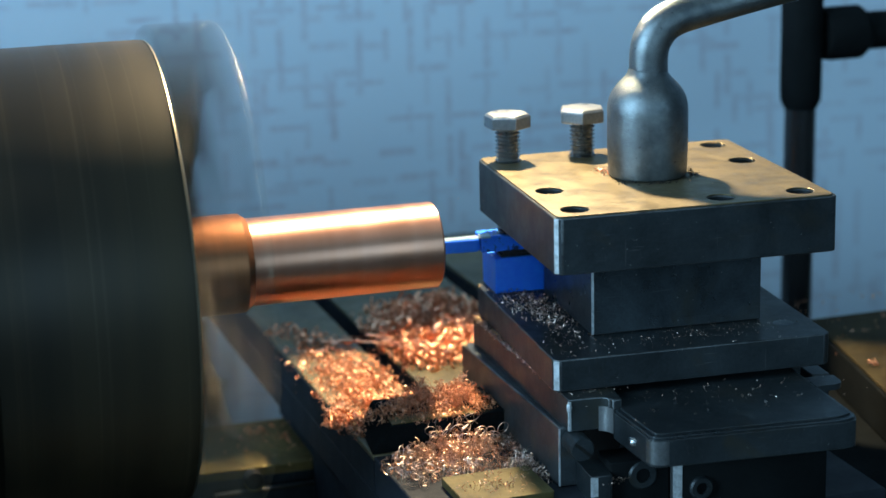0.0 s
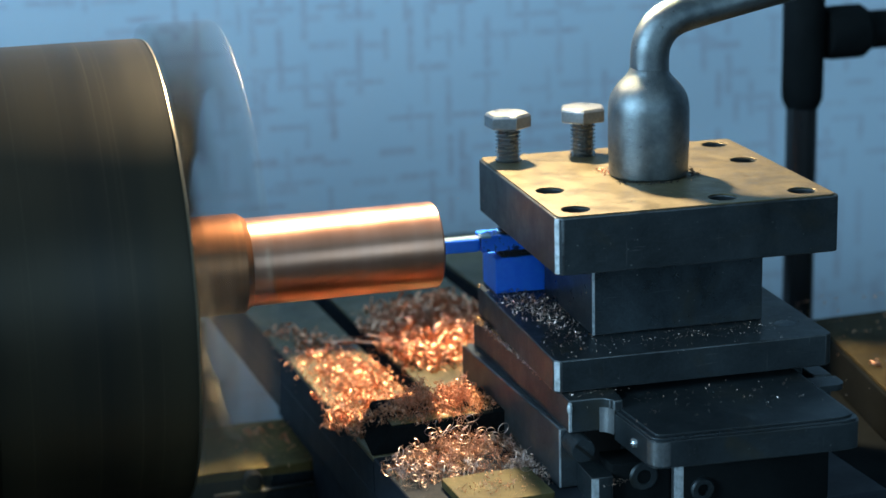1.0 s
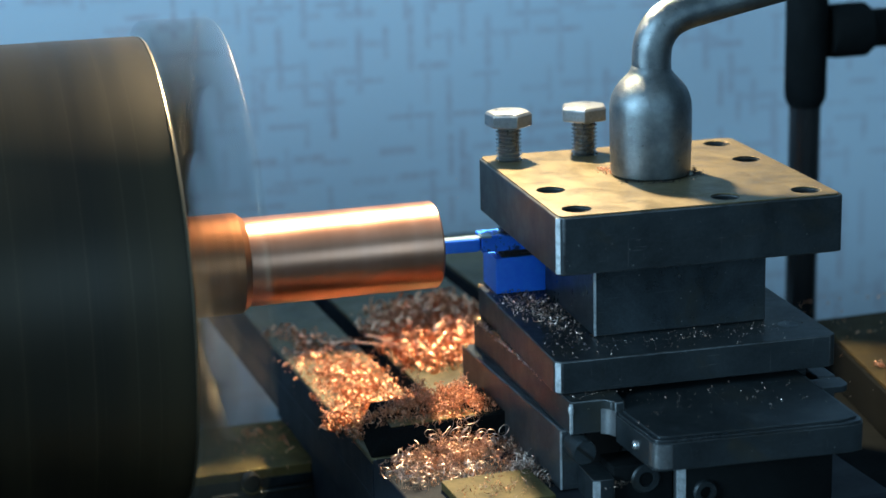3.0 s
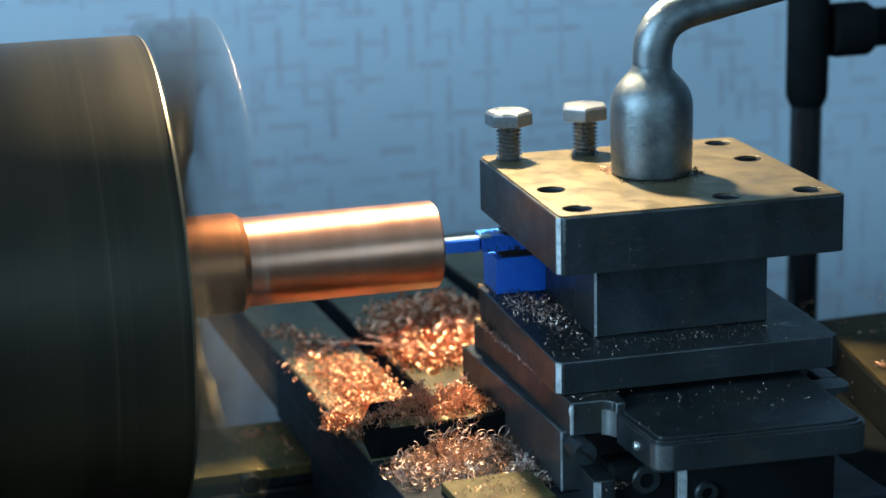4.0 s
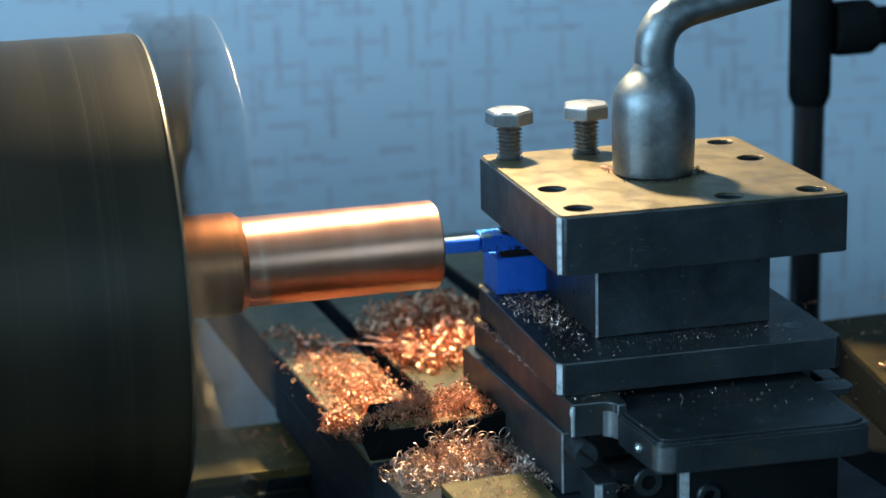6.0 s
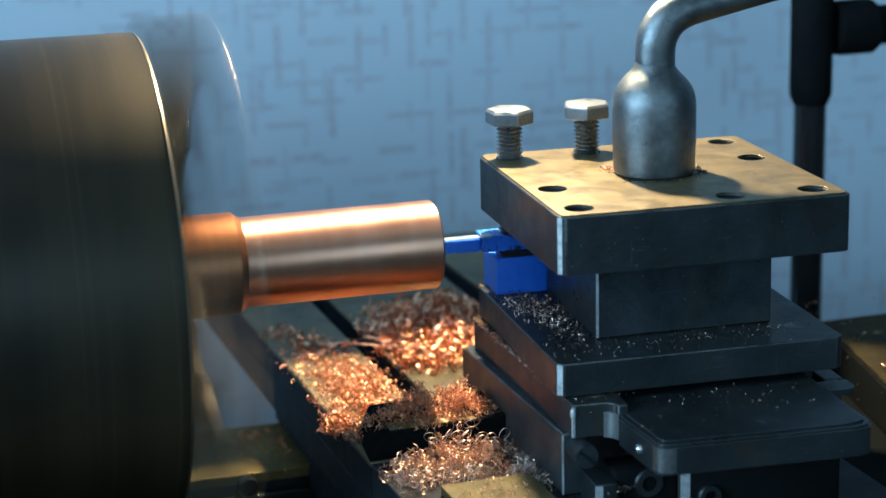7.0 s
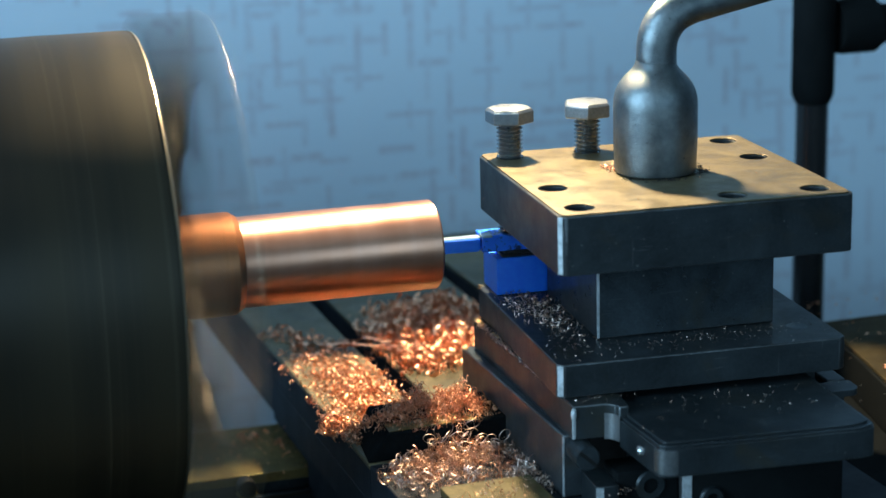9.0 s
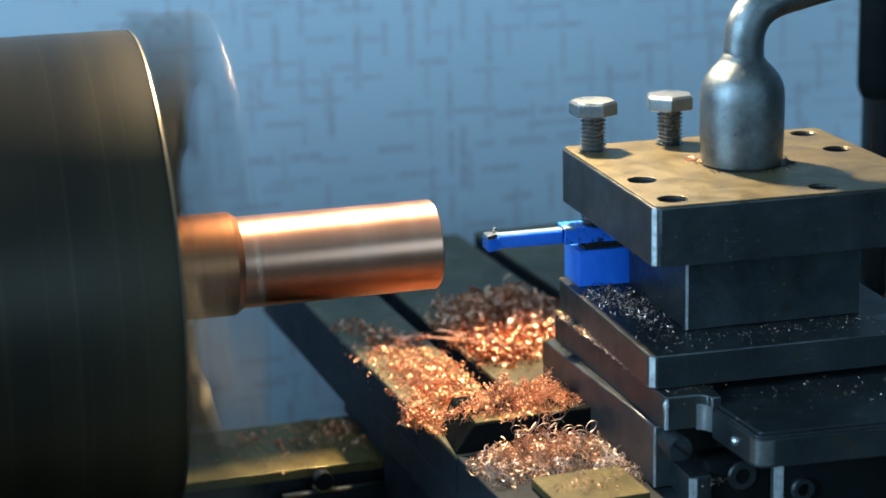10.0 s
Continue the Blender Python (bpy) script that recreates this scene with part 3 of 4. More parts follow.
def compound_slide():
    ob = rider("compound_slide", POST, 60, 50, -79, label="blackened steel compound slide with rounded front bracket", category="compound slide")
    part("top_slide", prism([(3, -5.2), (15, -5.2), (17.5, -5.9), (19.4, -7.8), (20, -10.5), (23.8, -10.5), (26.5, 24.5), (117, 24.5), (117, 120), (-3, 121)], -53, -39.4), BLACK, ob, "", 0.7)
    part("bright_edge", prism([(2.7, -5.0), (3.0, -5.5), (4.0, -5.4), (4.0, -4.4), (2.9, -4.2)], -52.6, -40.2), EDGE_GLEAM, ob, "worn corner, paler for window gleam")
    part("bright_knob", revolve([(0.1, -44.6), (0.9, -44.2), (1.2, -42.6), (0.9, -41.0), (0.1, -40.6)], 12, "Z", (3.2, -5.2, 0)), EDGE_GLEAM, ob, "dented bright spot")
    part("flank_edge", box(0.6, 1.3, 0.86, 1.6, -78.4, -53.6), EDGE_GLEAM, ob, "worn corner, paler for window gleam")
    # flat dark disc added to stand for the shaded cavity under the bracket
    part("cavity_disc", revolve([(0.1, 0.3), (7.8, 0.3), (8.0, -0.4), (9.0, -0.4), (9.2, 0.2), (9.2, 1.2), (0.1, 1.2)], 32, "Y", (17.5, 0, -61.5)), BORE, ob, "dark disc in place of a shaded cavity")
    part("swivel_base", prism([(0.8, 1), (112, 1), (112, 124), (-8, 124)], -78.8, -53.05), FLANK, ob, "stained oily flank, lightened for window light", 0.9)
    part("front_body", box(16, 112, 0, 60, -140, -79), PAINTED, ob, "", 1.0)
    # bracket: rounded block with a raised rim on its top
    def bracket_line(inset):
        """The bracket's outline: its left side leans a little, its left corner is rounder than the right one."""
        return [(20.2 + inset, -10.6)] + [(23.0 + inset + 5.6 - 5.6 * math.cos(radians(15 * k)), -42.4 - (5.2 - inset) * math.sin(radians(15 * k))) for k in range(7)] + \
               [(103 - inset, -49.6 + inset), (108.2 - inset, -48.0 + inset), (110 - inset, -44), (110 - inset, 24), (24.2, 24), (24.2, -10.6)]

    part("bracket", prism(bracket_line(0), -55.6, -44.6), BLACK, ob, "rounded dark bracket", 0.8)
    part("bracket_rim", prism(bracket_line(0.7), -44.6, -43.6), DARK, ob, "rubbed raised rim", 0.3)
    part("bracket_top", prism(bracket_line(2.6), -43.6, -42.7), BLACK, ob, "thin dark cover plate", 0.5)
    # pale ring paints in the window's highlight on the rounded corner
    part("bracket_corner", revolve([(5.0, -55.0), (5.72, -54.6), (5.72, -45.2), (5.0, -44.9)], 48, "Z", (28.6, -42.2, 0), closed=True), ZINC, ob, "round corner with painted highlight")
    # paler metal along the curve carries its bluish sheen
    part("fillet", prism([(15.6, -5.2), (17.6, -5.7), (19.2, -7.4), (20.1, -10.4), (20.0, -10.9), (18.7, -7.8), (17.2, -6.2), (15.6, -5.6)], -53.6, -43.2), ZINC, ob, "curved corner, paler for its sheen")
    # front details below the bracket
    bm = revolve([(0.1, -12.5), (4.6, -12.5), (5.0, -11.6), (5.0, 1.1), (0.1, 1.1)], 24, "Y", (6.6, 0, -58.5))
    head = part("slotted_screw", bm, BLACK, ob, "slotted screw head")
    bm = box(-4.4, 4.4, -12.65, -12.1, -0.7, 0.7)
    bm.transform(Matrix.Translation((6.6, 0, -58.5)) @ Matrix.Rotation(radians(42), 4, "Y"))
    part("slot", bm, BORE, head)
    part("gib_block", prism(rounded(8, 17, -19, 0.9, (1, 1, 0, 0), 2), -84, -68), BLACK, ob, "", 0.6)
    part("screw_plate", prism(rounded(17.2, 42.8, -15.2, 0.9, (1, 1, 0, 0), 2), -92, -64.5), PAINTED, ob, "greasy black block", 0.6)
    part("gib_edge", box(7.9, 10.8, -19.15, -18.2, -76.5, -68.4), EDGE_GLEAM, ob, "worn corner, paler for window gleam")
    part("lock_block", prism(rounded(43, 110, -19, 0.9, (1, 1, 0, 0), 2), -92, -66), PAINTED, ob, "", 0.8)
    part("lock_edge", box(42.9, 46.5, -19.15, -18.2, -91, -67), EDGE_GLEAM, ob, "worn corner, paler for window gleam")
    # pale strip puts the window's light onto the block's left side
    part("lock_side", box(42.7, 42.98, -18.1, -15.4, -91, -67), ZINC, ob, "left side lightened for window light")
    for u, z, r in ((31, -71.0, 6.2), (54.5, -77.5, 5.0)):
        y0 = -16 if u < 40 else -21
        bm = revolve([(r * 0.5, y0 + 4), (r * 0.5, y0), (r * 0.86, y0), (r, y0 + 0.9), (r, 0.9), (r * 0.5, 0.9)], 32, "Y", (u, 0, z), closed=True)
        bolt = part("cap_screw", bm, BLACK, ob, "round socket-head cap screw")
        part("socket", revolve([(0.1, y0 + 3.6), (r * 0.5, y0 + 3.6), (r * 0.5, y0 + 3.9), (0.1, y0 + 3.9)], 6, "Y", (u, 0, z)), BORE, bolt)
    bm = revolve([(0.1, -0.9), (1.3, -0.7), (2.0, 0.0), (2.3, 1.4), (0.1, 1.4)], 20, "X", (21.0, -30, -50.5))
    part("set_screw", bm, ZINC, ob, "small bright screw end")
    part("rear_bar", prism(rounded(100, 127, 2, 14, (2, 5, 1, 1), 4), -50, -47.4), BLACK, ob, "dark rounded bar end", 1.0)
    part("side_plate", box(117.5, 126, 15, 118, -60, -47), BLACK, ob, "", 1.0)
    return ob


HOLE, SIDE, FRAC = 11.3, 120.0, 0.643
_s = SIDE - 2 * HOLE
HOLES = [(HOLE, HOLE), (HOLE + FRAC * _s, HOLE), (SIDE - HOLE, HOLE), (SIDE - HOLE, HOLE + FRAC * _s), (SIDE - HOLE, SIDE - HOLE),
         (SIDE - HOLE - FRAC * _s, SIDE - HOLE), (HOLE, SIDE - HOLE), (HOLE, SIDE - HOLE - FRAC * _s)]
TOP = 35.1


def hex_bolt(post, u, v, lift, spin, radius):
    """Square-shank tool clamping bolt: hexagon head with a domed chamfer, and a turned thread."""
    zb = TOP + lift
    bm = bmesh.new()
    rows = []
    for k, z in ((0.95, zb), (1.0, zb + 0.4), (1.0, zb + 5.2), (0.9, zb + 6.3)):
        rows.append([bm.verts.new((u + radius * k * math.cos(a), v + radius * k * math.sin(a), z)) for a in (radians(60 * i + spin) for i in range(6))])
    cap = [bm.verts.new((u + 8.5 * math.cos(a), v + 8.5 * math.sin(a), zb + 6.36)) for a in (radians(15 * i) for i in range(24))]
    for a, b in zip(rows, rows[1:]):
        for i in range(6):
            j = (i + 1) % 6
            bm.faces.new((a[i], a[j], b[j], b[i]))
    bm.faces.new(rows[0][::-1])
    bm.faces.new(rows[-1])
    bm.faces.new(cap)
    bmesh.ops.recalc_face_normals(bm, faces=bm.faces)
    head = part("bolt_head", bm, ZINC, post, "worn zinc hexagon bolt head", 0.2)
    prof, z = [(0.1, zb + 0.1), (5.6, zb + 0.1)], zb - 0.6
    while z > TOP - 32.5:
        prof += [(5.75, z), (5.6, z - 0.25), (4.5, z - 0.85), (4.5, z - 1.05), (5.6, z - 1.65)]
        z -= 1.75
    prof += [(4.2, TOP - 33.7), (0.1, TOP - 33.7)]
    part("thread", revolve(prof, 28, "Z", (u, v, 0)), THREAD, head, "oily dark screw thread")


PLATE = [(2.6, 0), (117.5, 0), (120, 0.8), (121, 3.4), (121, 117), (118, 120), (3, 120), (0, 117), (0, 2.6)]


def tool_post():
    ob = rider("tool_post", POST, 60, 62, -39, label="square four-way tool post, blackened sides and worn top", category="tool post")
    holes = [(u, v, 5.8) for u, v in HOLES]
    bm = prism(PLATE, TOP - 24, TOP - 0.6, holes)
    part("top_block", bm, BLACK, ob, "blackened steel block", 0.7)
    bm = prism(rounded(0.9, SIDE - 0.4, 0.9, SIDE - 0.9, (2.4, 3.2, 3, 3), 3), TOP - 0.6, TOP, [(u, v, 5.85) for u, v in HOLES])
    part("top_face", bm, WORN, ob, "worn brassy oil-stained top face", 0.25)
    part("bright_edge", prism([(-0.09, 2.51), (1.31, 1.11), (1.9, 1.7), (0.5, 3.0)], TOP - 23.4, TOP - 0.9), EDGE_GLEAM, ob, "worn corner, paler for window gleam")
    part("core", box(25.3, 101, 32, 102, -25.4, TOP - 24.02), DARK, ob, "square dark steel core", 0.8)
    part("core_edge", box(25.16, 26.1, 31.86, 32.7, -25.0, TOP - 24.6), EDGE_GLEAM, ob, "worn corner, paler for window gleam")
    part("bottom_block", prism([(2.6, 4), (118, 4), (121, 6.5), (122, 123), (119, 126), (3, 126), (0, 123), (0, 6.6)], -39, -25.5), BLACK, ob, "blackened steel base block", 0.7)
    part("bottom_edge", prism([(0.31, 6.11), (2.11, 4.31), (2.7, 4.9), (0.9, 6.7)], -38.4, -26.1), EDGE_GLEAM, ob, "worn corner, paler for window gleam")
    hex_bolt(ob, HOLES[6][0], HOLES[6][1], 15.2, 36, 10.5)
    hex_bolt(ob, HOLES[5][0], HOLES[5][1], 15.6, 14, 10.9)
    pin = revolve([(0.1, -25.5), (4.4, -25.5), (4.4, -25.42), (4.1, -25.36), (0.1, -25.34)], 20, "Z", (108, 24, 0))
    part("dowel", pin, DARK, ob, "small round dowel head")
    return ob


def clamp_lever():
    ob = rider("clamp_lever", POST, 60, 61, TOP, label="grey forged steel clamping lever with a bell-shaped socket", category="lever")
    prof = [(0.1, TOP + 0.05), (15.6, TOP + 0.05), (16.6, TOP + 0.8), (16.9, TOP + 2.5), (17.3, TOP + 14), (17.3, TOP + 28)]
    prof += [(17.1, TOP + 31), (16.4, TOP + 34), (15.1, TOP + 36.8), (13.3, TOP + 39.2), (11.4, TOP + 41.2), (9.8, TOP + 42.8), (8.7, TOP + 44.4), (8.2, TOP + 46), (7.2, TOP + 47), (0.1, TOP + 47.1)]
    part("socket", revolve(prof, 48, "Z", (60, 61, 0)), GREY, ob, "pitted grey steel socket")
    part("arm", tube([(60.4, 61, 78), (60.4, 61, 86), (61.6, 61, 92.5), (65.6, 61, 98.6), (72.5, 61, 102.4), (84, 61, 104.8), (110, 61, 110), (175, 61, 123)],
                     [8.3, 8.2, 8.3, 8.3, 7.9, 7.3, 6.9, 6.8], 28), GREY, ob, "smooth bent round arm")
    return ob


def boring_tool():
    ob = rider("boring_tool", POST, 40, 112, -8, label="blue painted boring bar with a carbide tip", category="boring bar")
    part("shank", prism([(-2, 107.5), (90, 107.5), (90, 119), (-2, 119)], -6.0, 1.4), CHIPPED, ob, "chipped blue square shank", 0.5)
    part("bare_end", prism([(-2.15, 107.3), (2.6, 107.3), (2.6, 113), (-2.15, 113)], 0.4, 1.5), PALE, ob, "bare pale end of the shank", 0.3)
    part("neck", prism([(-36, 108.6), (-2.2, 108.2), (-2.2, 116), (-36, 115)], -5.6, 0.1), BLUE, ob, "slim blue neck", 1.6, segments=4)
    # pale strip laid on the blue neck as its reflected sheen
    part("neck_sheen", prism([(-33, 109.7), (-2.2, 109.3), (-2.2, 114.6), (-33, 113.8)], 0.1, 0.45), PALE, ob, "pale strip for sheen on the neck", 0.3)
    part("head", prism([(-37, 105.6), (-31.5, 107.4), (-31.5, 116), (-37, 116)], -6.0, -0.3), BLUE, ob, "", 0.6)
    part("insert", prism([(-37.6, 104.6), (-32.6, 106.8), (-33, 112.5), (-37.4, 112.5)], -0.25, 1.5), CARBIDE, ob, "bright carbide cutting tip", 0.2)
    part("chip", prism([(-33.2, 110.6), (-31.4, 111.2), (-32.0, 113.4), (-33.6, 112.8)], 1.4, 3.2), CARBIDE, ob, "small curled chip on the tip", 0.4)
    return ob


def shim_block():
    ob = rider("packing_block", POST, 16, 117, -25.4, label="bright blue square packing block under the boring bar", category="packing block")
    part("body", prism(rounded(3.8, 36, 106, 128, (0.6, 0.6, 0.6, 0.6), 2), -25.3, -9.2), BLUE, ob, "", 0.5)
    for k in range(2):
        part("shim", box(7 + k, 60, 107.6, 127, -9.1 + 1.5 * k, -7.8 + 1.5 * k), RUBBER, ob, "thin black packing strip", 0.15)
    return ob


def lamp_post():
    ob = rider("stand_pipe", SLIDE, 306.5, 97, -125, label="dark painted upright pipe with a collar and side arm", category="pipe")
    x, y = 306.5, 97
    part("pipe", revolve([(0.1, -158), (8.6, -158), (8.6, 18), (0.1, 18)], 32, "Z", (x, y, 0)), GLOSS, ob, "")
    part("collar", revolve([(0.1, 14), (9, 14), (11.2, 19), (11.4, 24), (11.4, 96), (0.1, 96)], 32, "Z", (x, y, 0)), PAINTED, ob, "thicker upper sleeve")
    part("arm", revolve([(0.1, 12), (14, 12), (14.8, 16), (14.8, 34), (10.5, 40), (10.5, 140), (0.1, 140)], 32, "X", (x, y, 54)), PAINTED, ob, "horizontal side arm")
    part("foot", box(x - 20, x + 20, 62, y + 20, -170, -150), BLACK, ob, "", 1.0)
    return ob


cross_slide()
saddle_wing()
clamp_bar()
gib_plate()
compound_slide()
tool_post()
clamp_lever()
boring_tool()
shim_block()
lamp_post()


# ---- swarf ----
def curl(verts, faces, place, size, width, arc, pitch, rng, seg=9):
    """One curled ribbon of swarf."""
    turn = Euler((rng.uniform(0, 6.28), rng.uniform(0, 6.28), rng.uniform(0, 6.28))).to_matrix()
    n0 = len(verts)
    for i in range(seg + 1):
        a = arc * i / seg
        r = size * (1 - 0.25 * i / seg)
        for w in (-0.5, 0.5):
            p = Vector((r * math.cos(a), r * math.sin(a), pitch * i / seg + w * width))
            verts.append(tuple(Vector(place) + turn @ p))
    for i in range(seg):
        k = n0 + 2 * i
        faces.append((k, k + 1, k + 3, k + 2))


def swarf(name, frame_of, spots, material, label, seed, still=False, wide=0.6, rings=False, flakes=False):
    """Heaps of curls. spots: (u, v, half-length, half-width, height, base z, count, size, turn in degrees)."""
    rng = random.Random(seed)
    verts, faces = [], []
    u0, v0, z0 = spots[0][0], spots[0][1], spots[0][5]
    for u, v, a, b, h, z, count, size, turn in spots:
        c, s = math.cos(radians(turn)), math.sin(radians(turn))
        for _ in range(count):
            while True:
                p, q = rng.gauss(0, 0.56), rng.gauss(0, 0.56)
                if p * p + q * q < 1.7:
                    break
            lump = 0.6 + 1.5 * noise.noise(Vector((u * 0.1 + p * 2.6, v * 0.1 + q * 2.6, seed)))
            hh = max(0.0, h * (1 - 0.8 * (p * p + q * q)) * lump)
            r = size * rng.choice((0.45, 0.6, 0.8, 1.0, 1.3))
            place = (u + c * p * a - s * q * b - u0, v + s * p * a + c * q * b - v0, z - z0 + r * 0.55 + hh * rng.uniform(0.35, 1.0))
            curl(verts, faces, place, r, r * rng.uniform(0.07 if rings else 0.12, wide), rng.uniform(5.0, 11.0) if rings else rng.uniform(0.7, 2.6) if flakes else rng.uniform(1.6, 6.5), r * rng.uniform(0.2, 0.9 if rings else 2.2), rng, 18 if rings else 9)
    data = bpy.data.meshes.new(name)
    data.from_pydata([(x * MM, y * MM, zz * MM) for x, y, zz in verts], [], faces)
    data.materials.append(material)
    data.shade_smooth()
    ob = new(name, data)
    turn = frame_of[2] if frame_of else 0
    ob.matrix_world = Matrix.Translation(at(*(on(frame_of, u0, v0, z0) if frame_of else (u0, v0, z0)))) @ Matrix.Rotation(radians(turn), 4, "Z")
    tagged(ob, label, "swarf", "copper swarf", "stuff")
    if not still:
        CARRIAGE.append(ob)
    return ob


swarf("swarf_heap", SLIDE, [(76, 62, 27, 42, 13, -79, 1050, 2.9, -14), (64, 20, 16, 16, 9, -79, 360, 2.6, 0), (94, 84, 17, 24, 13, -79, 330, 3.2, 0), (68, 88, 18, 22, 8, -79, 200, 2.8, 0), (88, 34, 15, 24, 11, -79, 400, 2.8, 0), (58, 54, 10, 30, 5, -79, 160, 2.6, 0), (74, 56, 34, 62, 2, -79, 90, 1.9, 0)],
      SWARF, "loose heap of curled copper swarf on the slide", 3, wide=0.62)
swarf("swarf_drift", SLIDE, [(17, -24, 18, 52, 4.0, -79, 2300, 1.15, -6), (27, 8, 10, 38, 3, -79, 420, 1.35, 0), (10, 88, 8, 12, 2, -79, 30, 2.2, 0), (18, 66, 13, 24, 2, -79, 110, 1.7, 0), (33, -46, 9, 16, 5, -79, 600, 1.1, 0), (-2, -46, 3, 12, 2, -79, 50, 1.8, 0), (6, -60, 8, 16, 3, -79, 650, 1.05, 0), (14, 20, 20, 64, 0.5, -79, 300, 0.9, 0), (12, 24, 13, 36, 1.5, -79, 330, 1.25, 0), (-3.4, -38, 2.4, 4, 4, -86, 22, 2.4, 0), (-1, 92, 3, 3, 2, -79, 14, 2.0, 0)],
      SWARF, "thin drift of fine copper chips along the slide", 5, wide=0.7)
swarf("swarf_ridge", SLIDE, [(31, -83, 25, 13, 12, -67, 3000, 1.05, 0), (44, -80, 13, 11, 14, -67, 900, 1.15, 0), (18, -70, 13, 9, 6, -73, 650, 1.1, 0)],
      SWARF, "copper swarf piled on the clamp bar", 7, wide=0.4)
swarf("swarf_tangle", SLIDE, [(28, -117, 24, 17, 10, -79, 2500, 1.0, 0), (36, -105, 20, 6, 11, -79, 1100, 1.0, 0), (14, -112, 10, 12, 8, -79, 500, 1.0, 0), (34, -157, 15, 11, 0.5, -75.5, 130, 0.95, 0)],
      SWARF_SHADED, "tangled copper swarf in front of the bar", 9, wide=0.35)
swarf("swarf_curls", SLIDE, [(9, -128, 10, 13, 5, -79, 60, 2.4, 0), (25, -127, 20, 13, 8, -79, 60, 2.2, 0), (52, -140, 10, 15, 4, -79, 140, 1.5, 0), (58, -120, 5, 20, 3, -79, 70, 1.2, 0), (38, -88, 14, 5, 6, -66, 14, 1.8, 0)],
      SWARF_GREY, "tarnished spring-shaped curls", 11, wide=0.15, rings=True)


def loops():
    """Single rings of wire-thin swarf standing on edge round the tangle and before the bar."""
    rng = random.Random(41)
    verts, faces = [], []
    for u, v, z, du, dv, dz, count, size in ((37, -101, -69, 7, 1.5, 2.5, 7, 4.0), (8, -118, -75, 4, 10, 2, 13, 2.4), (22, -134, -76, 14, 4, 2, 17, 2.5), (46, -112, -72, 8, 6, 4, 9, 2.7), (56, -138, -75, 8, 10, 2, 16, 2.4), (30, -116, -67, 16, 8, 2, 9, 2.3)):
        for _ in range(count):
            c = Vector((u + rng.uniform(-du, du), v + rng.uniform(-dv, dv), z + rng.uniform(-dz, dz)))
            turn = Euler((rng.gauss(1.57, 0.5), rng.gauss(0, 0.4), rng.gauss(0.3, 0.6))).to_matrix()
            r, n0, steps, arc, gap = size * rng.uniform(0.7, 1.15), len(verts), 26, rng.uniform(5.6, 8.5), rng.uniform(0.1, 0.6)
            squash = rng.uniform(0.65, 1.0)
            for i in range(steps + 1):
                a = arc * i / steps
                for off, lift in ((0.0, -0.22), (0.16, 0.0), (0.0, 0.22)):
                    p = Vector(((r + off) * math.cos(a), (r + off) * squash * math.sin(a), gap * i / steps + lift))
                    verts.append(tuple(c + turn @ p))
            for i in range(steps):
                k = n0 + 3 * i
                faces += [(k, k + 1, k + 4, k + 3), (k + 1, k + 2, k + 5, k + 4)]
    data = bpy.data.meshes.new("swarf_loops")
    data.from_pydata([(x * MM, y * MM, (z + 79) * MM) for x, y, z in verts], [], faces)
    data.materials.append(SWARF_GREY)
    data.shade_smooth()
    ob = new("swarf_loops", data)
    ob.matrix_world = Matrix.Translation(at(*on(SLIDE, 0, 0, -79))) @ Matrix.Rotation(radians(SLIDE[2]), 4, "Z")
    CARRIAGE.append(tagged(ob, "thin grey metal rings in the copper tangle", "swarf", "copper swarf", "stuff"))


loops()


def strands():
    """Long wavy copper ribbons lying across the slot and over the table's edge."""
    rng = random.Random(23)
    verts, faces = [], []
    lines = [[(22, 58, 1.5), (34, 52, 3), (46, 40, 4), (56, 26, 3), (62, 14, 2)], [(30, 60, 2), (42, 50, 5), (52, 36, 6), (60, 30, 4)],
             [(12, 66, 1), (24, 56, 2), (36, 50, 3)], [(44, 46, 2), (54, 30, 5), (66, 22, 4)], [(4, -30, 1), (-2, -34, -1), (-4, -40, -6), (0, -44, -9), (3, -38, -5)], [(2, -36, 1), (-4, -42, -3), (-3, -48, -8)]]
    for pts in lines:
        for copy in range(3):
            n0, steps = len(verts), 22
            w = rng.uniform(0.5, 1.1)
            off = Vector((rng.uniform(-2, 2), rng.uniform(-3, 3), rng.uniform(0, 1.5)))
            for i in range(steps + 1):
                t = i / steps * (len(pts) - 1)
                k = min(int(t), len(pts) - 2)
                p = Vector(pts[k]).lerp(Vector(pts[k + 1]), t - k) + off
                a = i * 0.9 + copy * 2
                p += Vector((0.7 * math.sin(a), 0.7 * math.cos(a * 1.3), 0.5 * math.sin(a * 0.7)))
                side = Vector((math.cos(a * 0.4), math.sin(a * 0.4), 0.5 * math.sin(a))) * w
                verts += [tuple(p - side), tuple(p + side)]
            faces += [(n0 + 2 * i, n0 + 2 * i + 1, n0 + 2 * i + 3, n0 + 2 * i + 2) for i in range(steps)]
    data = bpy.data.meshes.new("swarf_strands")
    data.from_pydata([(x * MM, y * MM, z * MM) for x, y, z in verts], [], faces)
    data.materials.append(SWARF)
    data.shade_smooth()
    ob = new("swarf_strands", data)
    ob.matrix_world = Matrix.Translation(at(*on(SLIDE, 0, 0, -78.5))) @ Matrix.Rotation(radians(SLIDE[2]), 4, "Z")
    CARRIAGE.append(tagged(ob, "long wavy copper ribbons across the slide slot", "swarf", "copper swarf", "stuff"))


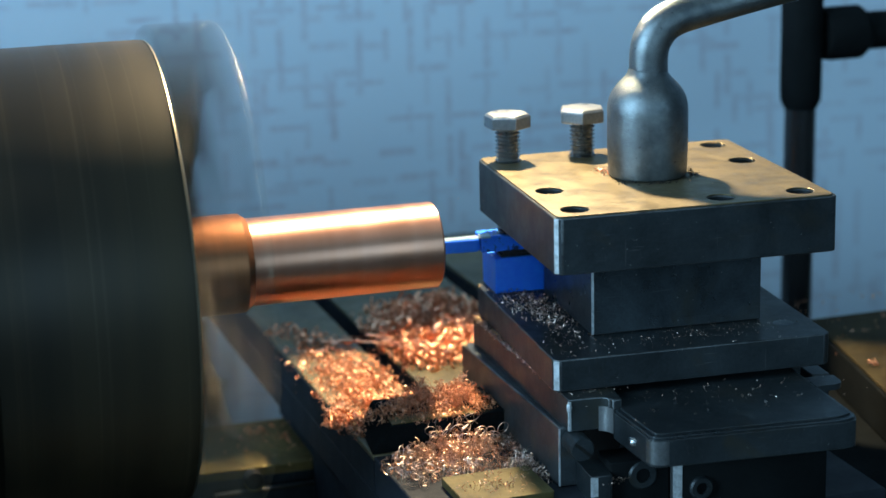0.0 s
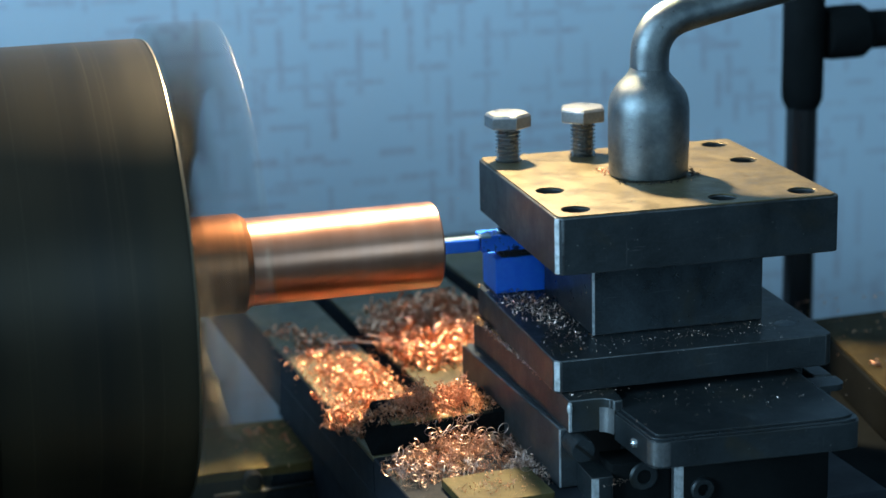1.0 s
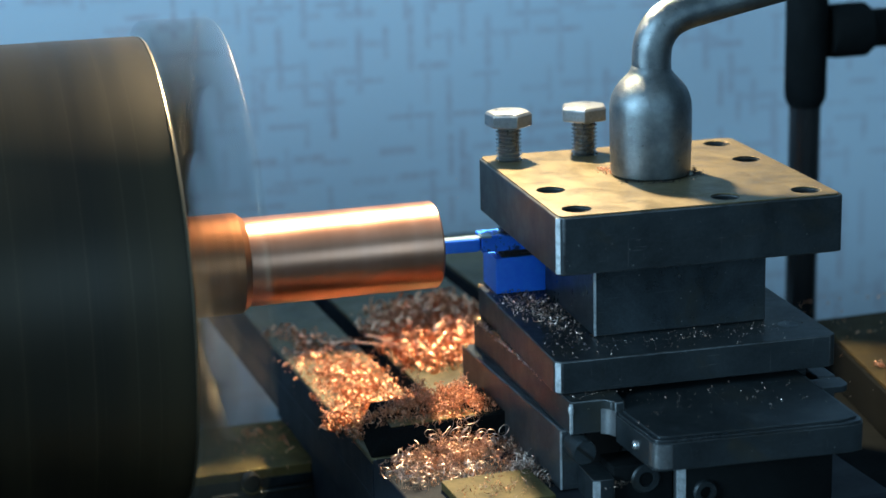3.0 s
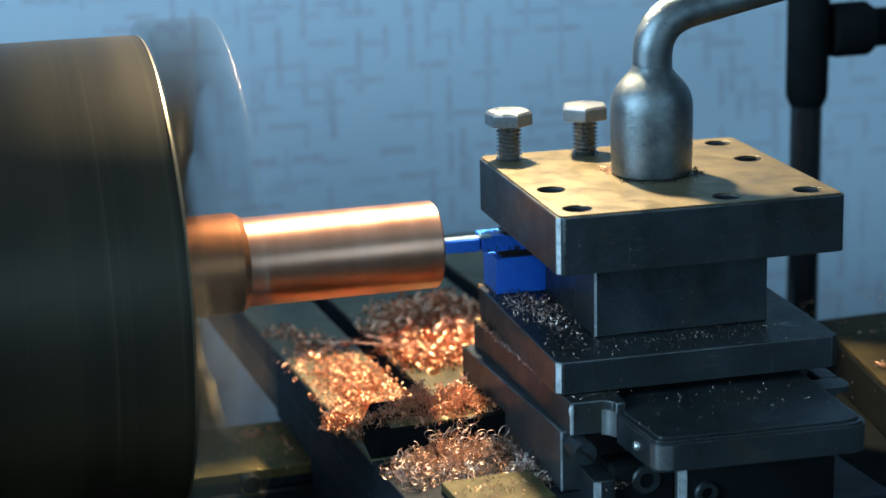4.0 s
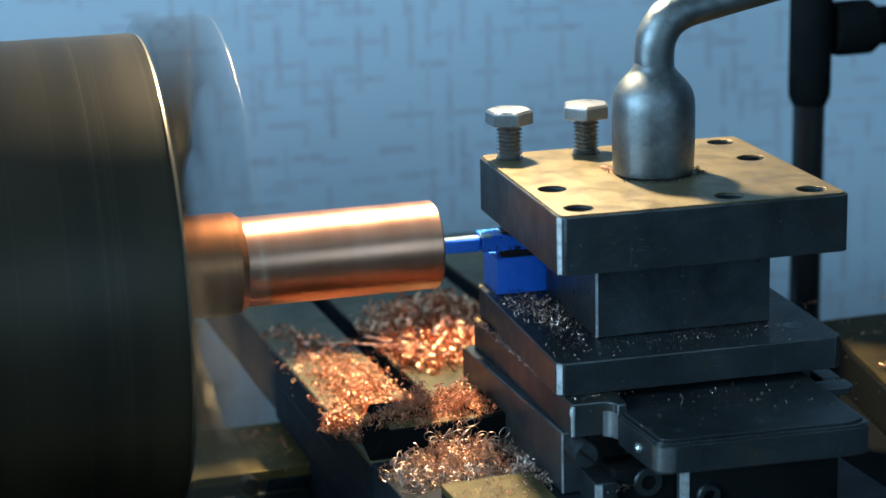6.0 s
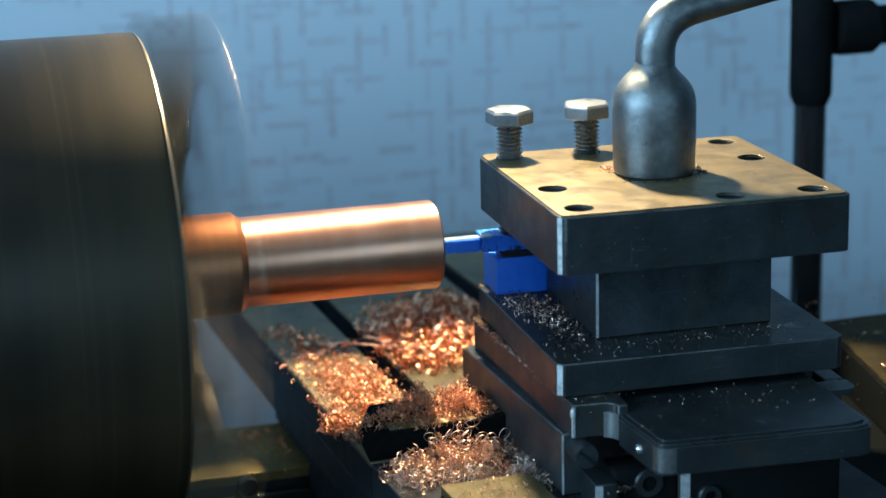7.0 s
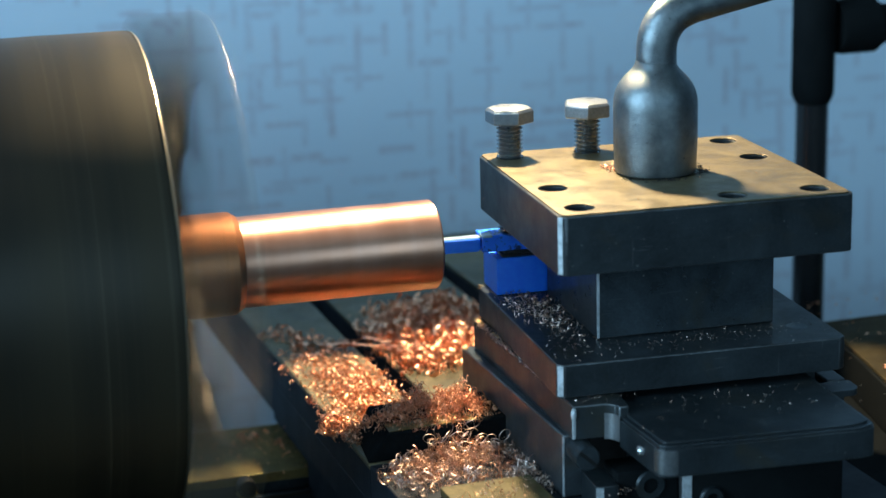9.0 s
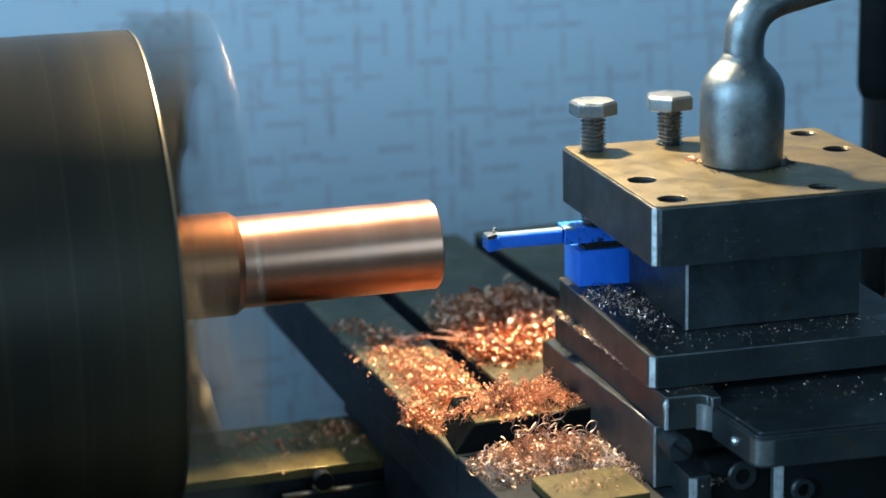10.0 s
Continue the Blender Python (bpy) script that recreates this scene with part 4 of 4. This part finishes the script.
strands()
swarf("swarf_dust", POST, [(14, 84, 11, 28, 0.5, -25.5, 900, 0.95, 6), (17, 46, 9, 26, 0.5, -25.5, 190, 1.0, 0), (8, 20, 8, 16, 0.2, -25.5, 25, 0.7, 0), (60, 22, 60, 9, 0.1, -25.5, 60, 0.5, 0)],
      SWARF_DARK, "dark fine chips strewn on the base block", 13, wide=0.9, flakes=True)
swarf("swarf_specks", POST, [(43, 70, 3, 7, 1.2, TOP, 60, 0.7, 0), (60, 60, 70, 60, 0.0, TOP, 40, 0.35, 0)],
      SWARF, "few copper specks on the steel", 15)
swarf("swarf_grit", POST, [(66, -14, 50, 28, 0.1, -42.7, 60, 0.55, 0), (60, -2, 60, 8, 0.1, -42.7, 70, 0.42, 0), (64, 24, 50, 9, 0.2, -25.5, 170, 0.48, 0), (60, 12, 60, 10, 0.1, -25.5, 60, 0.4, 0), (16, 2, 12, 4, 0.2, -39.4, 40, 0.4, 0), (16, -16, 6, 5, 0.4, -71, 90, 0.5, 0)],
      SWARF_DARK, "pale metal grit on the dark slide", 25)
swarf("swarf_ledge", POST, [(-1.6, 84, 1.6, 30, 0.5, -39.4, 240, 0.7, 3), (-2.5, 108, 2.5, 6, 1.2, -39.4, 60, 0.8, 0), (0.6, 40, 1.2, 34, 0.4, -39.4, 120, 0.5, 2)],
      SWARF_DARK, "fine chips caught on the ledge of the slide", 27)
swarf("swarf_gold", POST, [(-2.2, 113, 1.3, 6, 1.0, -39.4, 110, 0.6, 0), (-1.0, 92, 0.8, 5, 0.4, -39.4, 50, 0.5, 0), (-7.5, 120, 0.8, 3, 0.8, -53, 30, 0.6, 0), (0.5, 121, 1.0, 1.5, 0.4, -25.5, 18, 0.5, 0)],
      BRASSY, "brassy crumbs caught on the slide's far corner", 31)
swarf("swarf_sludge", SLIDE, [(59, -112, 5, 22, 3, -79, 500, 1.0, 0), (56, -140, 8, 14, 3, -79, 300, 1.1, 0)],
      SWARF_DARK, "black oily chips against the slide's foot", 29)
swarf("swarf_dirt", POST, [(46, 48, 5, 3, 0.4, TOP, 60, 0.45, -45), (60, 42.5, 8, 1.6, 0.4, TOP, 70, 0.45, 0), (76, 51, 5, 2.4, 0.8, TOP, 90, 0.5, 40), (79, 60, 2, 6, 0.6, TOP, 50, 0.5, 0)],
      RUBBER, "dark oily grit round the lever socket", 21)
swarf("swarf_crumbs", SLIDE, [(270, 0, 70, 50, 0.2, -80, 60, 0.9, 0), (260, -68, 1.2, 1.2, 0.5, -80, 7, 1.9, 0), (300, 34, 60, 6, 0.2, -78, 40, 0.9, 0)],
      SWARF, "few copper crumbs on the saddle wing", 17)
swarf("swarf_on_bed", None, [(-28, 124, 44, 24, 0.8, -128, 130, 1.7, 0), (-60, 134, 6, 3, 1.5, -128, 16, 2.3, 0), (-14, 130, 18, 16, 1.2, -128, 70, 2.0, 0), (-62, 128, 8, 8, 1.0, -128, 24, 1.8, 0), (-40, 115, 60, 26, 0.2, -128, 140, 0.8, 0)],
      SWARF, "scattered copper chips on the bed way", 19, still=True)


# ---- what moves ----
TURN_STEP = 89.0
FEED = [(0.0, 0.0), (9.2, 0.0), (9.3, 2.4), (9.4, 5.6), (9.5, 9.3), (9.6, 12.4), (9.7, 15.8), (9.8, 20.6), (9.9, 26.8), (9.933, 31.6), (9.967, 35.5), (10.0, 36.3)]


def motions():
    for ob in (chuck, work):
        start = ob.matrix_world.copy()
        walk(ob, [(i / FPS, start @ Matrix.Rotation(radians(20 + TURN_STEP * i), 4, "X")) for i in range(int(10 * FPS) + 1)])
    for ob in CARRIAGE:
        start = ob.matrix_world.copy()
        walk(ob, [(t, Matrix.Translation((d * MM, -0.125 * d * MM, 0.03 * d * MM)) @ start) for t, d in FEED])


motions()
